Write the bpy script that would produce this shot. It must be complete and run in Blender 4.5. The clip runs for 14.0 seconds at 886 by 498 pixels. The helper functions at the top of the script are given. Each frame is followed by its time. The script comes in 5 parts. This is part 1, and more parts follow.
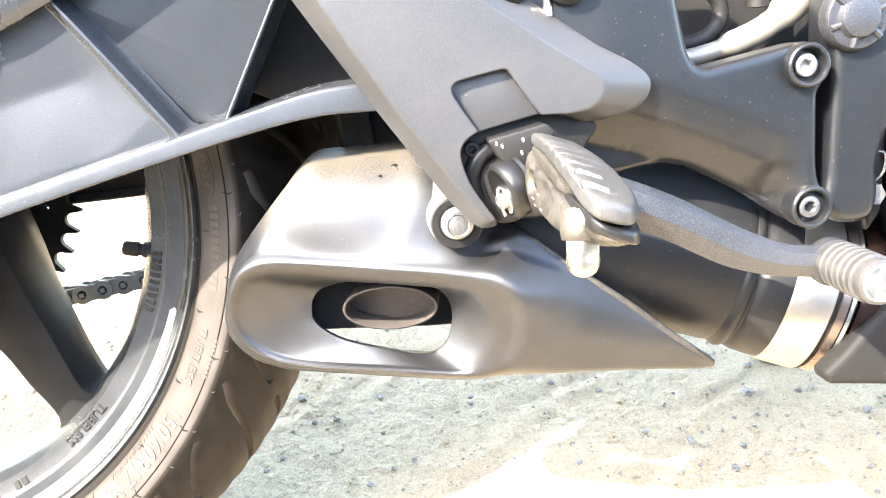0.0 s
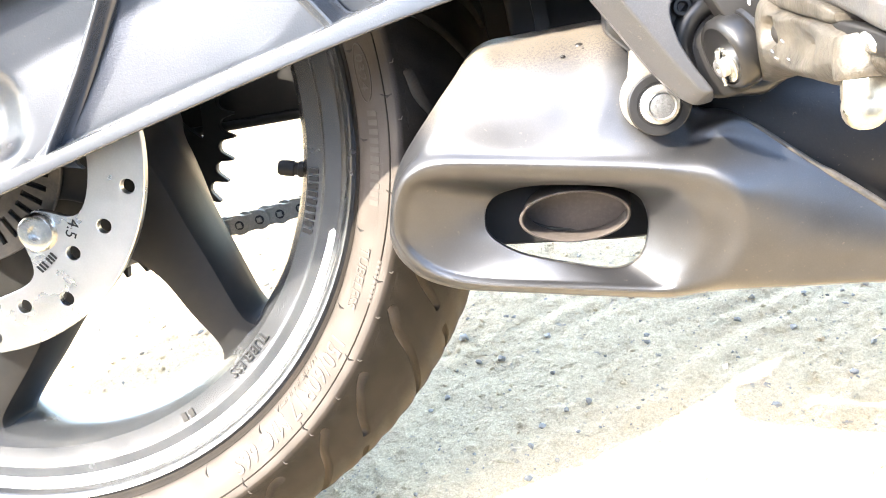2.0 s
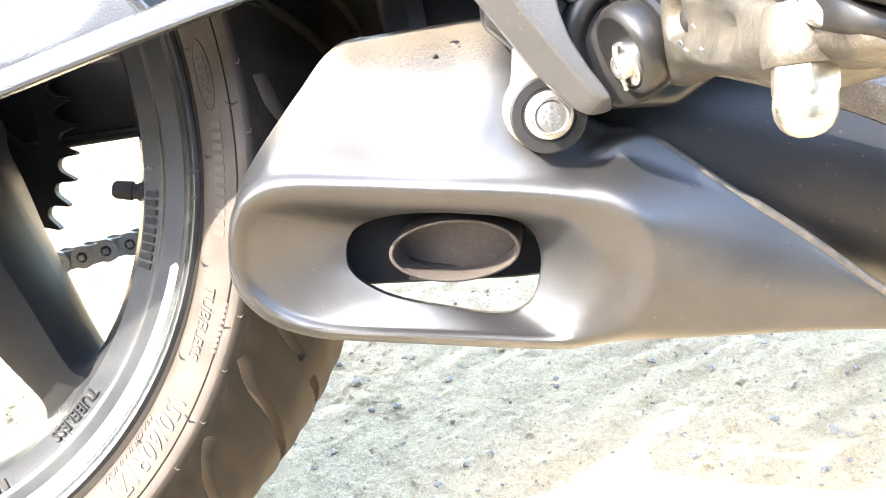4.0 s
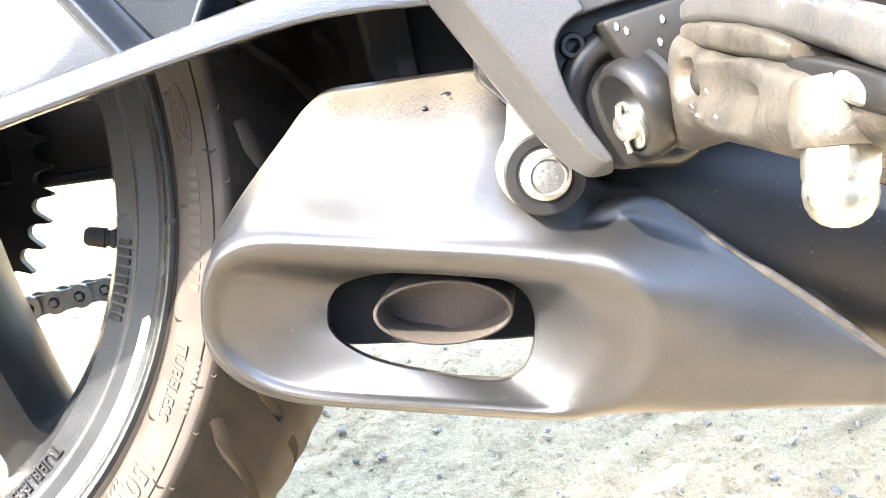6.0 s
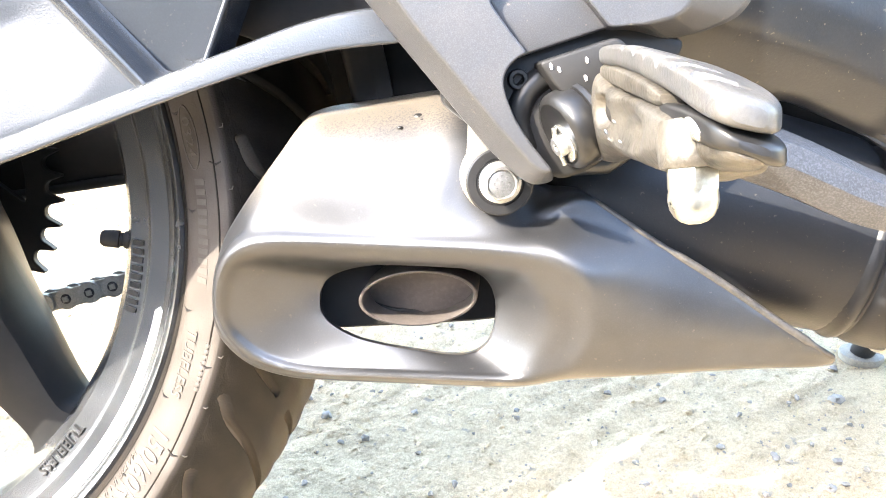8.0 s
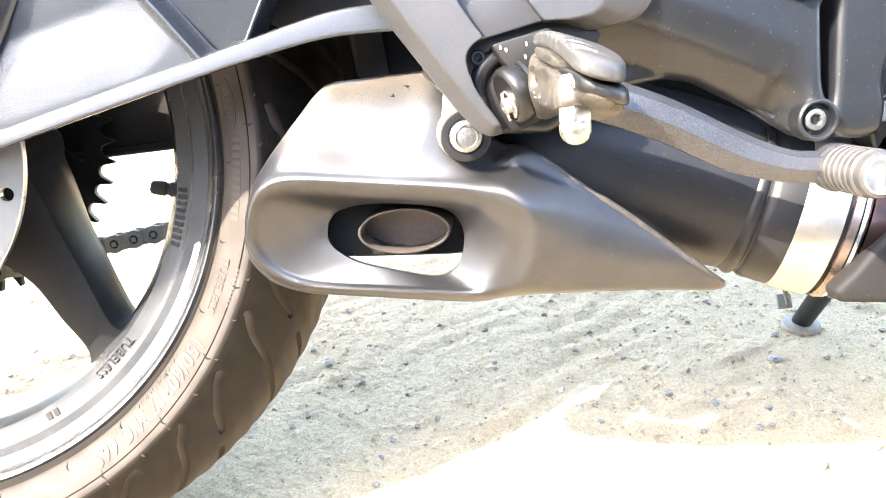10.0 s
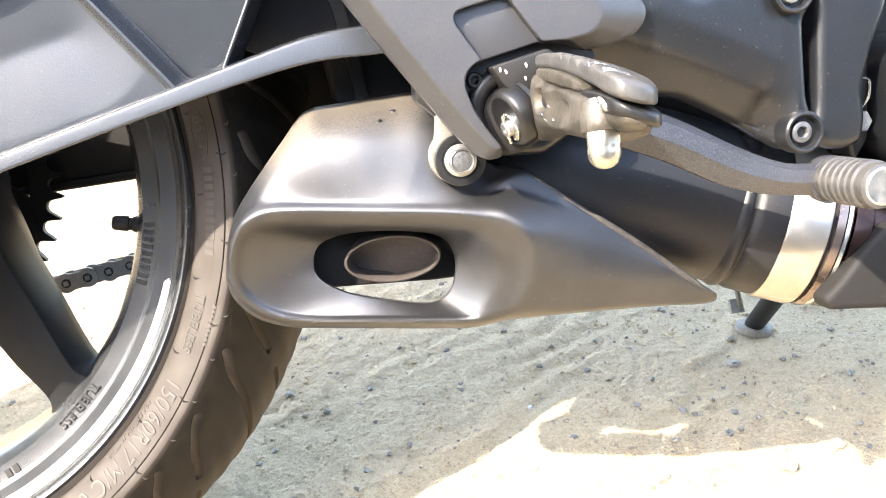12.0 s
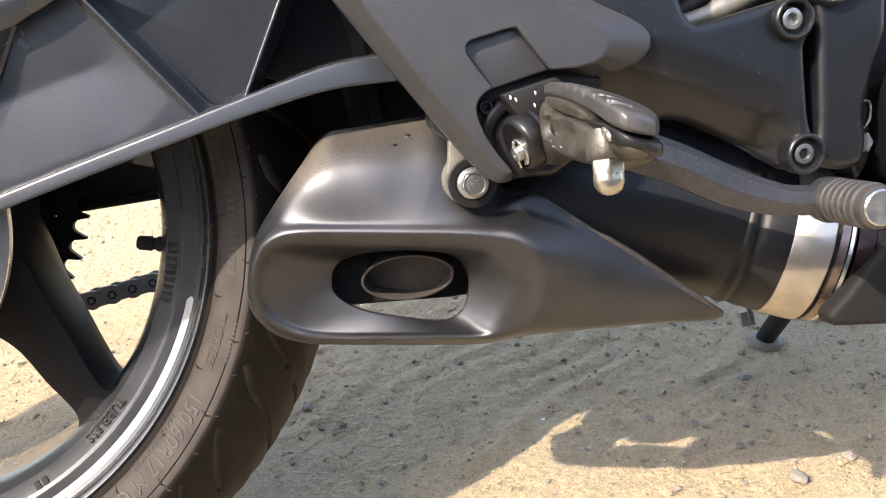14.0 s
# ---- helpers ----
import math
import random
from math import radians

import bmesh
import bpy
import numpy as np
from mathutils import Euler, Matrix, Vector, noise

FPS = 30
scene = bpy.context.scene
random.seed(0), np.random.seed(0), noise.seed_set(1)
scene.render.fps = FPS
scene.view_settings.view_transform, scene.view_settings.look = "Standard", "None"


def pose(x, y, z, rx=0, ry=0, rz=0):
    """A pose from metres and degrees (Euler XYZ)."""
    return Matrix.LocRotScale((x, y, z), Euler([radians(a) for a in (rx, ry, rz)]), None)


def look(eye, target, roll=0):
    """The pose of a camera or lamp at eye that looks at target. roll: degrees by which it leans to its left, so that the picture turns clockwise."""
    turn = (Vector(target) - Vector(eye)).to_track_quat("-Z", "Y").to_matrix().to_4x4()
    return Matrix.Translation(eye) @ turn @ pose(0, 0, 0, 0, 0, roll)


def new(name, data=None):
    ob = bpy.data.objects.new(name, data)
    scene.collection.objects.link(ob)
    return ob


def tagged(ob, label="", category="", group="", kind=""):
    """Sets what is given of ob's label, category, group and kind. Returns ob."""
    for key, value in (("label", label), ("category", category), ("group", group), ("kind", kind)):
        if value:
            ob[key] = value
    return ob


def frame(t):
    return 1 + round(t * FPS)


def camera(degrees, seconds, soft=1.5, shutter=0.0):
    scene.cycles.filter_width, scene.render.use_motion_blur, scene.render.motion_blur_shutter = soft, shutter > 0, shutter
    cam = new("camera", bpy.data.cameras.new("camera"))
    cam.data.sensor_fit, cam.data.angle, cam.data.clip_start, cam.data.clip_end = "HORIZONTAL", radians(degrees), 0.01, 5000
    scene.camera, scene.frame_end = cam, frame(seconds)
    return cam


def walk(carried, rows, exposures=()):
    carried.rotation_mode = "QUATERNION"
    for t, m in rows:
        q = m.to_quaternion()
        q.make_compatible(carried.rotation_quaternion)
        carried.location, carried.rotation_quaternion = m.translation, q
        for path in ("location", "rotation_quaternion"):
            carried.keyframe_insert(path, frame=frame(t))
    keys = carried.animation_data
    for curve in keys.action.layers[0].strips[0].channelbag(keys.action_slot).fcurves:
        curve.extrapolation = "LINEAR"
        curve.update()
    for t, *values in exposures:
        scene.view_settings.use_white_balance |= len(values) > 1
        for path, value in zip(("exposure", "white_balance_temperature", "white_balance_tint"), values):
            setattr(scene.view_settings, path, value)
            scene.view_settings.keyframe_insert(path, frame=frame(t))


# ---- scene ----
cam = camera(55.56, 14.0, soft=1.0)
PATH = [
    (0, (0.3455, -0.5379, 0.4960), (0.4100, 0.3655, 0.0721), -1.26),
    (0.5, (0.3316, -0.5292, 0.4738), (0.3191, 0.3679, 0.0323), -3.57),
    (1, (0.3283, -0.5257, 0.4654), (0.2779, 0.3618, 0.0073), -5.40),
    (1.5, (0.3179, -0.5111, 0.4602), (0.2133, 0.3733, 0.0055), -6.65),
    (2, (0.3241, -0.4957, 0.4472), (0.2162, 0.3872, -0.0098), -7.70),
    (2.5, (0.3410, -0.4602, 0.4364), (0.2852, 0.4277, -0.0203), -5.77),
    (3, (0.3523, -0.4454, 0.4327), (0.3479, 0.4547, -0.0030), -5.41),
    (3.2, (0.3490, -0.4432, 0.4240), (0.3325, 0.4569, -0.0114), -5.65),
    (5.3, (0.3436, -0.4098, 0.4124), (0.3393, 0.5012, 0.0001), -3.64),
    (5.5, (0.3421, -0.4113, 0.4156), (0.3385, 0.5031, 0.0106), -3.58),
    (6, (0.3484, -0.4053, 0.4162), (0.3418, 0.5110, 0.0159), -3.60),
    (6.5, (0.3447, -0.4100, 0.4137), (0.3300, 0.5063, 0.0136), -3.85),
    (7, (0.3471, -0.4070, 0.4110), (0.3399, 0.5092, 0.0102), -3.50),
    (7.5, (0.3560, -0.4188, 0.4148), (0.3735, 0.4994, 0.0191), -2.92),
    (7.7, (0.3487, -0.4339, 0.4315), (0.3713, 0.4794, 0.0250), -3.82),
    (9.8, (0.3592, -0.5702, 0.4520), (0.3755, 0.3471, 0.0540), -2.54),
    (10, (0.3574, -0.5722, 0.4491), (0.3764, 0.3449, 0.0509), -2.51),
    (10.5, (0.3562, -0.5648, 0.4543), (0.4018, 0.3506, 0.0541), -2.48),
    (11, (0.3340, -0.5625, 0.4531), (0.4131, 0.3513, 0.0546), -3.38),
    (11.5, (0.3281, -0.5523, 0.4513), (0.4502, 0.3583, 0.0562), -3.17),
    (12, (0.3191, -0.5546, 0.4523), (0.4338, 0.3602, 0.0649), -2.74),
    (12.5, (0.3092, -0.5527, 0.4609), (0.4122, 0.3662, 0.0801), -3.36),
    (13, (0.3217, -0.5525, 0.4628), (0.3944, 0.3685, 0.0801), -3.62),
    (13.5, (0.3207, -0.5577, 0.4659), (0.3947, 0.3653, 0.0882), -3.32),
    (14, (0.3182, -0.5674, 0.4627), (0.4175, 0.3544, 0.0880), -3.34),
]
EXPOSURE = [(0.0, 4.28, 6900, 9), (3.2, 4.40, 6850, 9), (7.7, 4.42, 6800, 9), (9.8, 4.22, 6950, 11), (11.5, 4.04, 6950, 11), (12.0, 3.68, 7000, 11), (12.5, 2.92, 7000, 13), (13.0, 2.60, 7000, 14), (14.0, 2.26, 7000, 14)]
walk(cam, [(t, look(eye, target, roll)) for t, eye, target, roll in PATH], EXPOSURE)

# ---- world and sun ----
SUN_FROM = Vector((-0.88, -0.68, 1.0)).normalized()
world = bpy.data.worlds.new("world")
scene.world = world
world.use_nodes = True
wn = world.node_tree
sky = wn.nodes.new("ShaderNodeTexSky")
sky.sky_type, sky.sun_disc = "NISHITA", False
sky.dust_density, sky.air_density = 1.6, 1.0
sky.sun_elevation = math.asin(SUN_FROM.z)
sky.sun_rotation = math.atan2(SUN_FROM.x, SUN_FROM.y)
wn.nodes["Background"].inputs["Strength"].default_value = 0.15
wn.links.new(sky.outputs[0], wn.nodes["Background"].inputs["Color"])
sun = new("sun", bpy.data.lights.new("sun", "SUN"))
sun.data.energy, sun.data.angle, sun.data.color = 2.0, radians(0.53), (1.0, 0.935, 0.83)
sun.matrix_world = look(SUN_FROM * 10, (0, 0, 0))

# ---- materials ----
def material(name, base, rough=0.5, metal=0.0, grain=0.0, grain_scale=900.0, bump=0.0, bump_scale=900.0, dust=0.0, dust_colour=(0.30, 0.235, 0.165),
             up=0.0, speck=0.0, spread=0.25, coat=0.0, blotch_scale=22.0, above=None, shine=0.5, lay_from=(0, 0, 1)):
    """A worn surface: two scales of colour variation, fine relief, and dust that gathers in blotches and on faces that look up."""
    m = bpy.data.materials.new(name)
    m.use_nodes = True
    nt = m.node_tree
    n, l = nt.nodes, nt.links
    bsdf = n["Principled BSDF"]
    co = n.new("ShaderNodeTexCoord").outputs["Object"]

    def noise_at(scale, detail=4.0, rough_=0.6):
        t = n.new("ShaderNodeTexNoise")
        t.inputs["Scale"].default_value, t.inputs["Detail"].default_value, t.inputs["Roughness"].default_value = scale, detail, rough_
        l.new(co, t.inputs["Vector"])
        return t.outputs["Fac"]

    def ramp(fac, a, b, lo, hi):
        r = n.new("ShaderNodeMapRange")
        r.inputs[1].default_value, r.inputs[2].default_value, r.inputs[3].default_value, r.inputs[4].default_value = a, b, lo, hi
        l.new(fac, r.inputs[0])
        return r.outputs[0]

    def math_node(op, a, b):
        k = n.new("ShaderNodeMath")
        k.operation = op
        for i, v in enumerate((a, b)):
            if isinstance(v, (int, float)):
                k.inputs[i].default_value = v
            else:
                l.new(v, k.inputs[i])
        return k.outputs[0]

    def mix(fac, a, b):
        k = n.new("ShaderNodeMix")
        k.data_type = "RGBA"
        for sock, v in ((k.inputs[0], fac), (k.inputs[6], a), (k.inputs[7], b)):
            if isinstance(v, tuple):
                sock.default_value = (*v, 1)
            elif isinstance(v, (int, float)):
                sock.default_value = v
            else:
                l.new(v, sock)
        return k.outputs[2]

    big = noise_at(blotch_scale)
    fine = noise_at(grain_scale, 3.0)
    dark = tuple(c * (1 - spread) for c in base)
    light = tuple(min(1.0, c * (1 + spread)) for c in base)
    col = mix(ramp(big, 0.3, 0.7, 0, 1), dark, light)
    if grain:
        col = mix(math_node("MULTIPLY", ramp(fine, 0.45, 0.75, 0, 1), grain), col, tuple(min(1, c * 2.2 + 0.008) for c in base))
    rsock = ramp(big, 0.3, 0.7, max(0.03, rough - 0.03), min(1, rough + 0.03))
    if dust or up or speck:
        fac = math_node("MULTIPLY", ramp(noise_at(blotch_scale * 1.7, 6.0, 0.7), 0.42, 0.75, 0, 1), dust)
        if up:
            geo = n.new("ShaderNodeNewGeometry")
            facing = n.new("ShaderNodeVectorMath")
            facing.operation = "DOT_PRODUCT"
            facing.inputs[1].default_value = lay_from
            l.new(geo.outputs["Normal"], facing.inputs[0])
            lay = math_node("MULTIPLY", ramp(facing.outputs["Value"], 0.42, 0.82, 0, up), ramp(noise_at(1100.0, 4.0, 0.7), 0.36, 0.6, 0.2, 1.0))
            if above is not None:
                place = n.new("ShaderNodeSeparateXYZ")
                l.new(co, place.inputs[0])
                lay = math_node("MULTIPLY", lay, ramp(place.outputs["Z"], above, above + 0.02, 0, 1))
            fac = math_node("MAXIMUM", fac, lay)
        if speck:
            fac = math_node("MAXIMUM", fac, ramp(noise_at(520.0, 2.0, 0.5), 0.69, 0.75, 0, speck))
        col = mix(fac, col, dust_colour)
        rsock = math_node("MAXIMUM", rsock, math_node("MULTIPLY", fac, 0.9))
        if metal:
            l.new(math_node("MULTIPLY", math_node("SUBTRACT", 1.0, fac), metal), bsdf.inputs["Metallic"])
    l.new(col, bsdf.inputs["Base Color"])
    l.new(rsock, bsdf.inputs["Roughness"])
    if not (metal and (dust or up or speck)):
        bsdf.inputs["Metallic"].default_value = metal
    bsdf.inputs["Coat Weight"].default_value = coat
    bsdf.inputs["Specular IOR Level"].default_value = shine
    if bump:
        b = n.new("ShaderNodeBump")
        b.inputs["Strength"].default_value, b.inputs["Distance"].default_value = min(1.0, bump), 0.0006
        l.new(noise_at(bump_scale, 3.0, 0.6), b.inputs["Height"])
        l.new(b.outputs[0], bsdf.inputs["Normal"])
    return m


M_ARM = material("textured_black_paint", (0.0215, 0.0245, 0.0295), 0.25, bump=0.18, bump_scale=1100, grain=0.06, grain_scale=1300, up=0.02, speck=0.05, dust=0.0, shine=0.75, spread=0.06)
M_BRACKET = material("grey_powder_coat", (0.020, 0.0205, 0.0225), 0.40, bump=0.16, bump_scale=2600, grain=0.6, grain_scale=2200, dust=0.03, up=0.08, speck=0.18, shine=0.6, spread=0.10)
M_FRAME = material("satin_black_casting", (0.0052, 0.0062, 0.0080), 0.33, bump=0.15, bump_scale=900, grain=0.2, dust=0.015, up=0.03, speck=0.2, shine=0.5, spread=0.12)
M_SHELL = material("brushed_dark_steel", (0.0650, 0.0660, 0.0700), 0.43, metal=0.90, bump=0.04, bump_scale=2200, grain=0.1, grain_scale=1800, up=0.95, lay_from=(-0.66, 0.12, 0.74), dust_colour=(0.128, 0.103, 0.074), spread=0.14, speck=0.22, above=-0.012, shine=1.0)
M_BODY = material("heatproof_black_paint", (0.0075, 0.008, 0.0095), 0.46, bump=0.12, grain=0.1, dust=0.01, speck=0.15, shine=0.3, spread=0.1)
M_INSIDE = material("sooty_steel", (0.058, 0.050, 0.046), 0.60, metal=0.4, grain=0.3, grain_scale=500, dust=0.3, dust_colour=(0.072, 0.052, 0.042))
M_TYRE = material("dusty_rubber", (0.0072, 0.0060, 0.0050), 0.62, bump=0.35, bump_scale=1100, grain=0.2, dust=0.5, dust_colour=(0.022, 0.0165, 0.0118), speck=0.35, blotch_scale=34, shine=0.15)
M_LETTER = material("raised_rubber", (0.036, 0.031, 0.027), 0.60, grain=0.2, dust=0.3, dust_colour=(0.02, 0.017, 0.015), blotch_scale=120)
M_RIM = material("black_wheel_paint", (0.0180, 0.0200, 0.0225), 0.25, bump=0.04, grain=0.08, dust=0.16, dust_colour=(0.075, 0.063, 0.048), speck=0.25, shine=1.0, blotch_scale=40)
M_SPOKE = material("satin_black_spoke", (0.0062, 0.0066, 0.0072), 0.46, bump=0.1, dust=0.02, shine=0.24)
M_TAPE = material("white_rim_tape", (0.80, 0.80, 0.78), 0.35, grain=0.05, spread=0.06)
M_DISC = material("machined_disc_steel", (0.58, 0.57, 0.55), 0.28, metal=1.0, bump=0.1, grain=0.1, spread=0.08, dust=0.08)
M_CHROME = material("plated_steel", (0.50, 0.50, 0.48), 0.24, metal=1.0, grain=0.2, dust=0.3, dust_colour=(0.20, 0.165, 0.12), spread=0.25, blotch_scale=110)
M_DULLBOLT = material("dull_grey_bolt", (0.11, 0.112, 0.115), 0.42, metal=0.7, grain=0.4, dust=0.4, dust_colour=(0.05, 0.045, 0.04), blotch_scale=160)
M_FOOT = material("dirt_caked_steel", (0.16, 0.145, 0.12), 0.8, grain=0.4, dust=0.6, dust_colour=(0.33, 0.27, 0.19), bump=0.4, blotch_scale=120)
M_NUT = material("dull_plated_nut", (0.42, 0.40, 0.34), 0.30, metal=1.0, grain=0.2, dust=0.3, dust_colour=(0.16, 0.135, 0.09), spread=0.2, blotch_scale=180)
M_ZINC = material("galvanised_bolt", (0.30, 0.30, 0.30), 0.32, metal=0.9, grain=0.2, dust=0.4, dust_colour=(0.06, 0.05, 0.04), spread=0.35, blotch_scale=160)
M_BLACKBOLT = material("oiled_black_steel", (0.008, 0.008, 0.0085), 0.36, dust=0.1, dust_colour=(0.05, 0.042, 0.033), speck=0.15, shine=0.35)
M_ALLOY = material("weathered_cast_alloy", (0.060, 0.055, 0.047), 0.40, metal=0.62, grain=0.5, grain_scale=700, bump=0.6, bump_scale=420, dust=0.7, dust_colour=(0.062, 0.050, 0.035), speck=0.4, spread=0.45, blotch_scale=70)
M_LEVER = material("scuffed_forged_lever", (0.062, 0.063, 0.068), 0.33, metal=0.75, grain=0.6, grain_scale=1400, bump=0.5, bump_scale=1100, dust=0.25, dust_colour=(0.022, 0.016, 0.012))
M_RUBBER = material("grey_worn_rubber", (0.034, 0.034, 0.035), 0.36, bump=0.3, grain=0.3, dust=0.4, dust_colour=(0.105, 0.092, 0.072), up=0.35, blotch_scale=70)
M_CLAMP = material("polished_clamp_band", (0.46, 0.43, 0.38), 0.33, metal=1.0, spread=0.16, dust=0.35, dust_colour=(0.22, 0.17, 0.11), bump=0.06, blotch_scale=45, speck=0.3)
M_HEATED = material("heat_tinted_steel", (0.028, 0.016, 0.014), 0.22, metal=0.8, spread=0.5, blotch_scale=60)
M_CHAIN = material("greasy_chain_steel", (0.26, 0.25, 0.225), 0.45, metal=0.35, grain=0.3, dust=0.3, dust_colour=(0.10, 0.085, 0.065), blotch_scale=160)
M_LUG = material("pale_zinc_casting", (0.17, 0.16, 0.14), 0.45, metal=0.5, grain=0.4, bump=0.3, dust=0.5, dust_colour=(0.09, 0.075, 0.058), blotch_scale=140)
M_SHIELD = material("satin_brown_black_paint", (0.010, 0.0095, 0.009), 0.68, bump=0.1, grain=0.1, speck=0.15, spread=0.12, shine=0.2)
M_SILVER = material("cast_silver_paint", (0.22, 0.205, 0.18), 0.42, metal=0.5, bump=0.15, dust=0.2, blotch_scale=40)
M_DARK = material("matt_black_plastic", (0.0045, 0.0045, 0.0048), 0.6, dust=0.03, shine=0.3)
M_STONE = material("grey_stone", (0.185, 0.165, 0.138), 0.8, bump=0.5, bump_scale=600, grain=0.3, dust=0.5, dust_colour=(0.28, 0.23, 0.165), blotch_scale=150)
M_PALESTONE = material("pale_pebble", (0.62, 0.58, 0.52), 0.7, bump=0.3, grain=0.2, blotch_scale=90)
M_EDGE = material("dusty_rolled_edge", (0.032, 0.029, 0.026), 0.55, metal=0.3, grain=0.4, dust=0.6, dust_colour=(0.075, 0.061, 0.046), blotch_scale=120)
M_TINT = material("browned_steel_collar", (0.20, 0.155, 0.13), 0.28, metal=0.9, spread=0.3, blotch_scale=60)
M_STRAW = material("dry_straw", (0.42, 0.32, 0.17), 0.8, grain=0.3)


def groove_dust_and_shade(m):
    """Pale dust on the sidewall and packed in the cut tread, shadow painted dark along one lip of each groove."""
    nt = m.node_tree
    n, l = nt.nodes, nt.links
    sock = n["Principled BSDF"].inputs["Base Color"]
    for name, colour in (("sidewall", (0.066, 0.058, 0.052, 1)), ("running_band", (0.060, 0.048, 0.034, 1)), ("groove", (0.125, 0.103, 0.080, 1)), ("lip_shade", (0.006, 0.0055, 0.005, 1))):
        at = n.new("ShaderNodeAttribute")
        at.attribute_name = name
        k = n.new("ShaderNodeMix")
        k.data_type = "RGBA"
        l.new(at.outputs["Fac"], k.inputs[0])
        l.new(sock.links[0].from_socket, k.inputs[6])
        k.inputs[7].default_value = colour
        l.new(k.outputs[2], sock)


groove_dust_and_shade(M_TYRE)


def ground_material():
    m = bpy.data.materials.new("dry_sandy_dirt")
    m.use_nodes = True
    nt = m.node_tree
    n, l = nt.nodes, nt.links
    bsdf = n["Principled BSDF"]
    co = n.new("ShaderNodeTexCoord").outputs["Object"]

    def noise_at(scale, detail, rough, dist=0.0):
        t = n.new("ShaderNodeTexNoise")
        t.inputs["Scale"].default_value, t.inputs["Detail"].default_value, t.inputs["Roughness"].default_value, t.inputs["Distortion"].default_value = scale, detail, rough, dist
        l.new(co, t.inputs["Vector"])
        return t.outputs["Fac"]

    def ramp(fac, stops):
        r = n.new("ShaderNodeValToRGB")
        while len(r.color_ramp.elements) < len(stops):
            r.color_ramp.elements.new(0.5)
        for e, (p, c) in zip(r.color_ramp.elements, stops):
            e.position, e.color = p, (*c, 1)
        l.new(fac, r.inputs[0])
        return r.outputs[0]

    def mix(fac, a, b, mode="MIX"):
        k = n.new("ShaderNodeMix")
        k.data_type, k.blend_type = "RGBA", mode
        for sock, v in ((k.inputs[0], fac), (k.inputs[6], a), (k.inputs[7], b)):
            if isinstance(v, (int, float)):
                sock.default_value = v
            else:
                l.new(v, sock)
        return k.outputs[2]

    patches = ramp(noise_at(5.0, 5.0, 0.6), [(0.30, (0.46, 0.350, 0.202)), (0.55, (0.54, 0.415, 0.245)), (0.75, (0.60, 0.470, 0.290))])
    grit = ramp(noise_at(300.0, 6.0, 0.75), [(0.36, (0.20, 0.157, 0.102)), (0.50, (0.53, 0.41, 0.255)), (0.66, (0.70, 0.555, 0.36))])
    dark = ramp(noise_at(120.0, 3.0, 0.6), [(0.62, (0, 0, 0)), (0.70, (1, 1, 1))])
    fine = ramp(noise_at(900.0, 4.0, 0.7), [(0.38, (0.18, 0.146, 0.100)), (0.52, (0.55, 0.435, 0.285)), (0.66, (0.76, 0.635, 0.45))])
    col = mix(0.35, mix(0.55, patches, grit), fine)
    col = mix(dark, col, ramp(noise_at(60.0, 2.0, 0.5), [(0.3, (0.24, 0.20, 0.150)), (0.7, (0.33, 0.272, 0.20))]))
    l.new(col, bsdf.inputs["Base Color"])
    bsdf.inputs["Roughness"].default_value = 0.95
    bsdf.inputs["Specular IOR Level"].default_value = 0.15
    b = n.new("ShaderNodeBump")
    b.inputs["Strength"].default_value, b.inputs["Distance"].default_value = 0.9, 0.0065
    l.new(noise_at(230.0, 7.0, 0.72), b.inputs["Height"])
    l.new(b.outputs[0], bsdf.inputs["Normal"])
    return m


M_GROUND = ground_material()


# ---- mesh helpers ----
def mesh_object(name, data, mat, parent=None, label="", smooth=True):
    me = data
    if isinstance(data, bmesh.types.BMesh):
        me = bpy.data.meshes.new(name)
        bmesh.ops.recalc_face_normals(data, faces=data.faces[:])
        data.to_mesh(me)
        data.free()
        for p in me.polygons:
            p.use_smooth = smooth
        if smooth:
            me.set_sharp_from_angle(angle=radians(38))
    if not me.materials:
        me.materials.append(mat)
    ob = new(name, me)
    if parent is not None:
        ob.parent = parent
    if label:
        tagged(ob, label)
    return ob


def part(name, bm, mat, parent, label="", smooth=True):
    """One mesh of the motorcycle, in its own upright frame whose origin is the wheel's centre."""
    ob = mesh_object(name, bm, mat, parent, label, smooth)
    if parent is not None and parent.parent is None:
        ob.location = AXLE
    return ob


def grid_faces(bm, rows, closed=True, cap_start=False, cap_end=False):
    """Skin a list of equally long point rows."""
    vs = [[bm.verts.new(p) for p in row] for row in rows]
    k = len(rows[0])
    for a, b in zip(vs, vs[1:]):
        for i in range(k if closed else k - 1):
            j = (i + 1) % k
            bm.faces.new((a[i], a[j], b[j], b[i]))
    if cap_start:
        bm.faces.new(vs[0][::-1])
    if cap_end:
        bm.faces.new(vs[-1])
    return vs


def spline(pts, k=6, closed=True):
    """Catmull-Rom through points of any dimension."""
    p = np.array(pts, float)
    n = len(p)
    out = []
    for i in range(n if closed else n - 1):
        idx = [(i - 1) % n, i, (i + 1) % n, (i + 2) % n] if closed else [max(i - 1, 0), i, i + 1, min(i + 2, n - 1)]
        a, b, c, d = p[idx]
        for s in np.linspace(0, 1, k, endpoint=False):
            out.append(0.5 * (2 * b + (c - a) * s + (2 * a - 5 * b + 4 * c - d) * s * s + (3 * b - a - 3 * c + d) * s ** 3))
    if not closed:
        out.append(p[-1])
    return np.array(out)


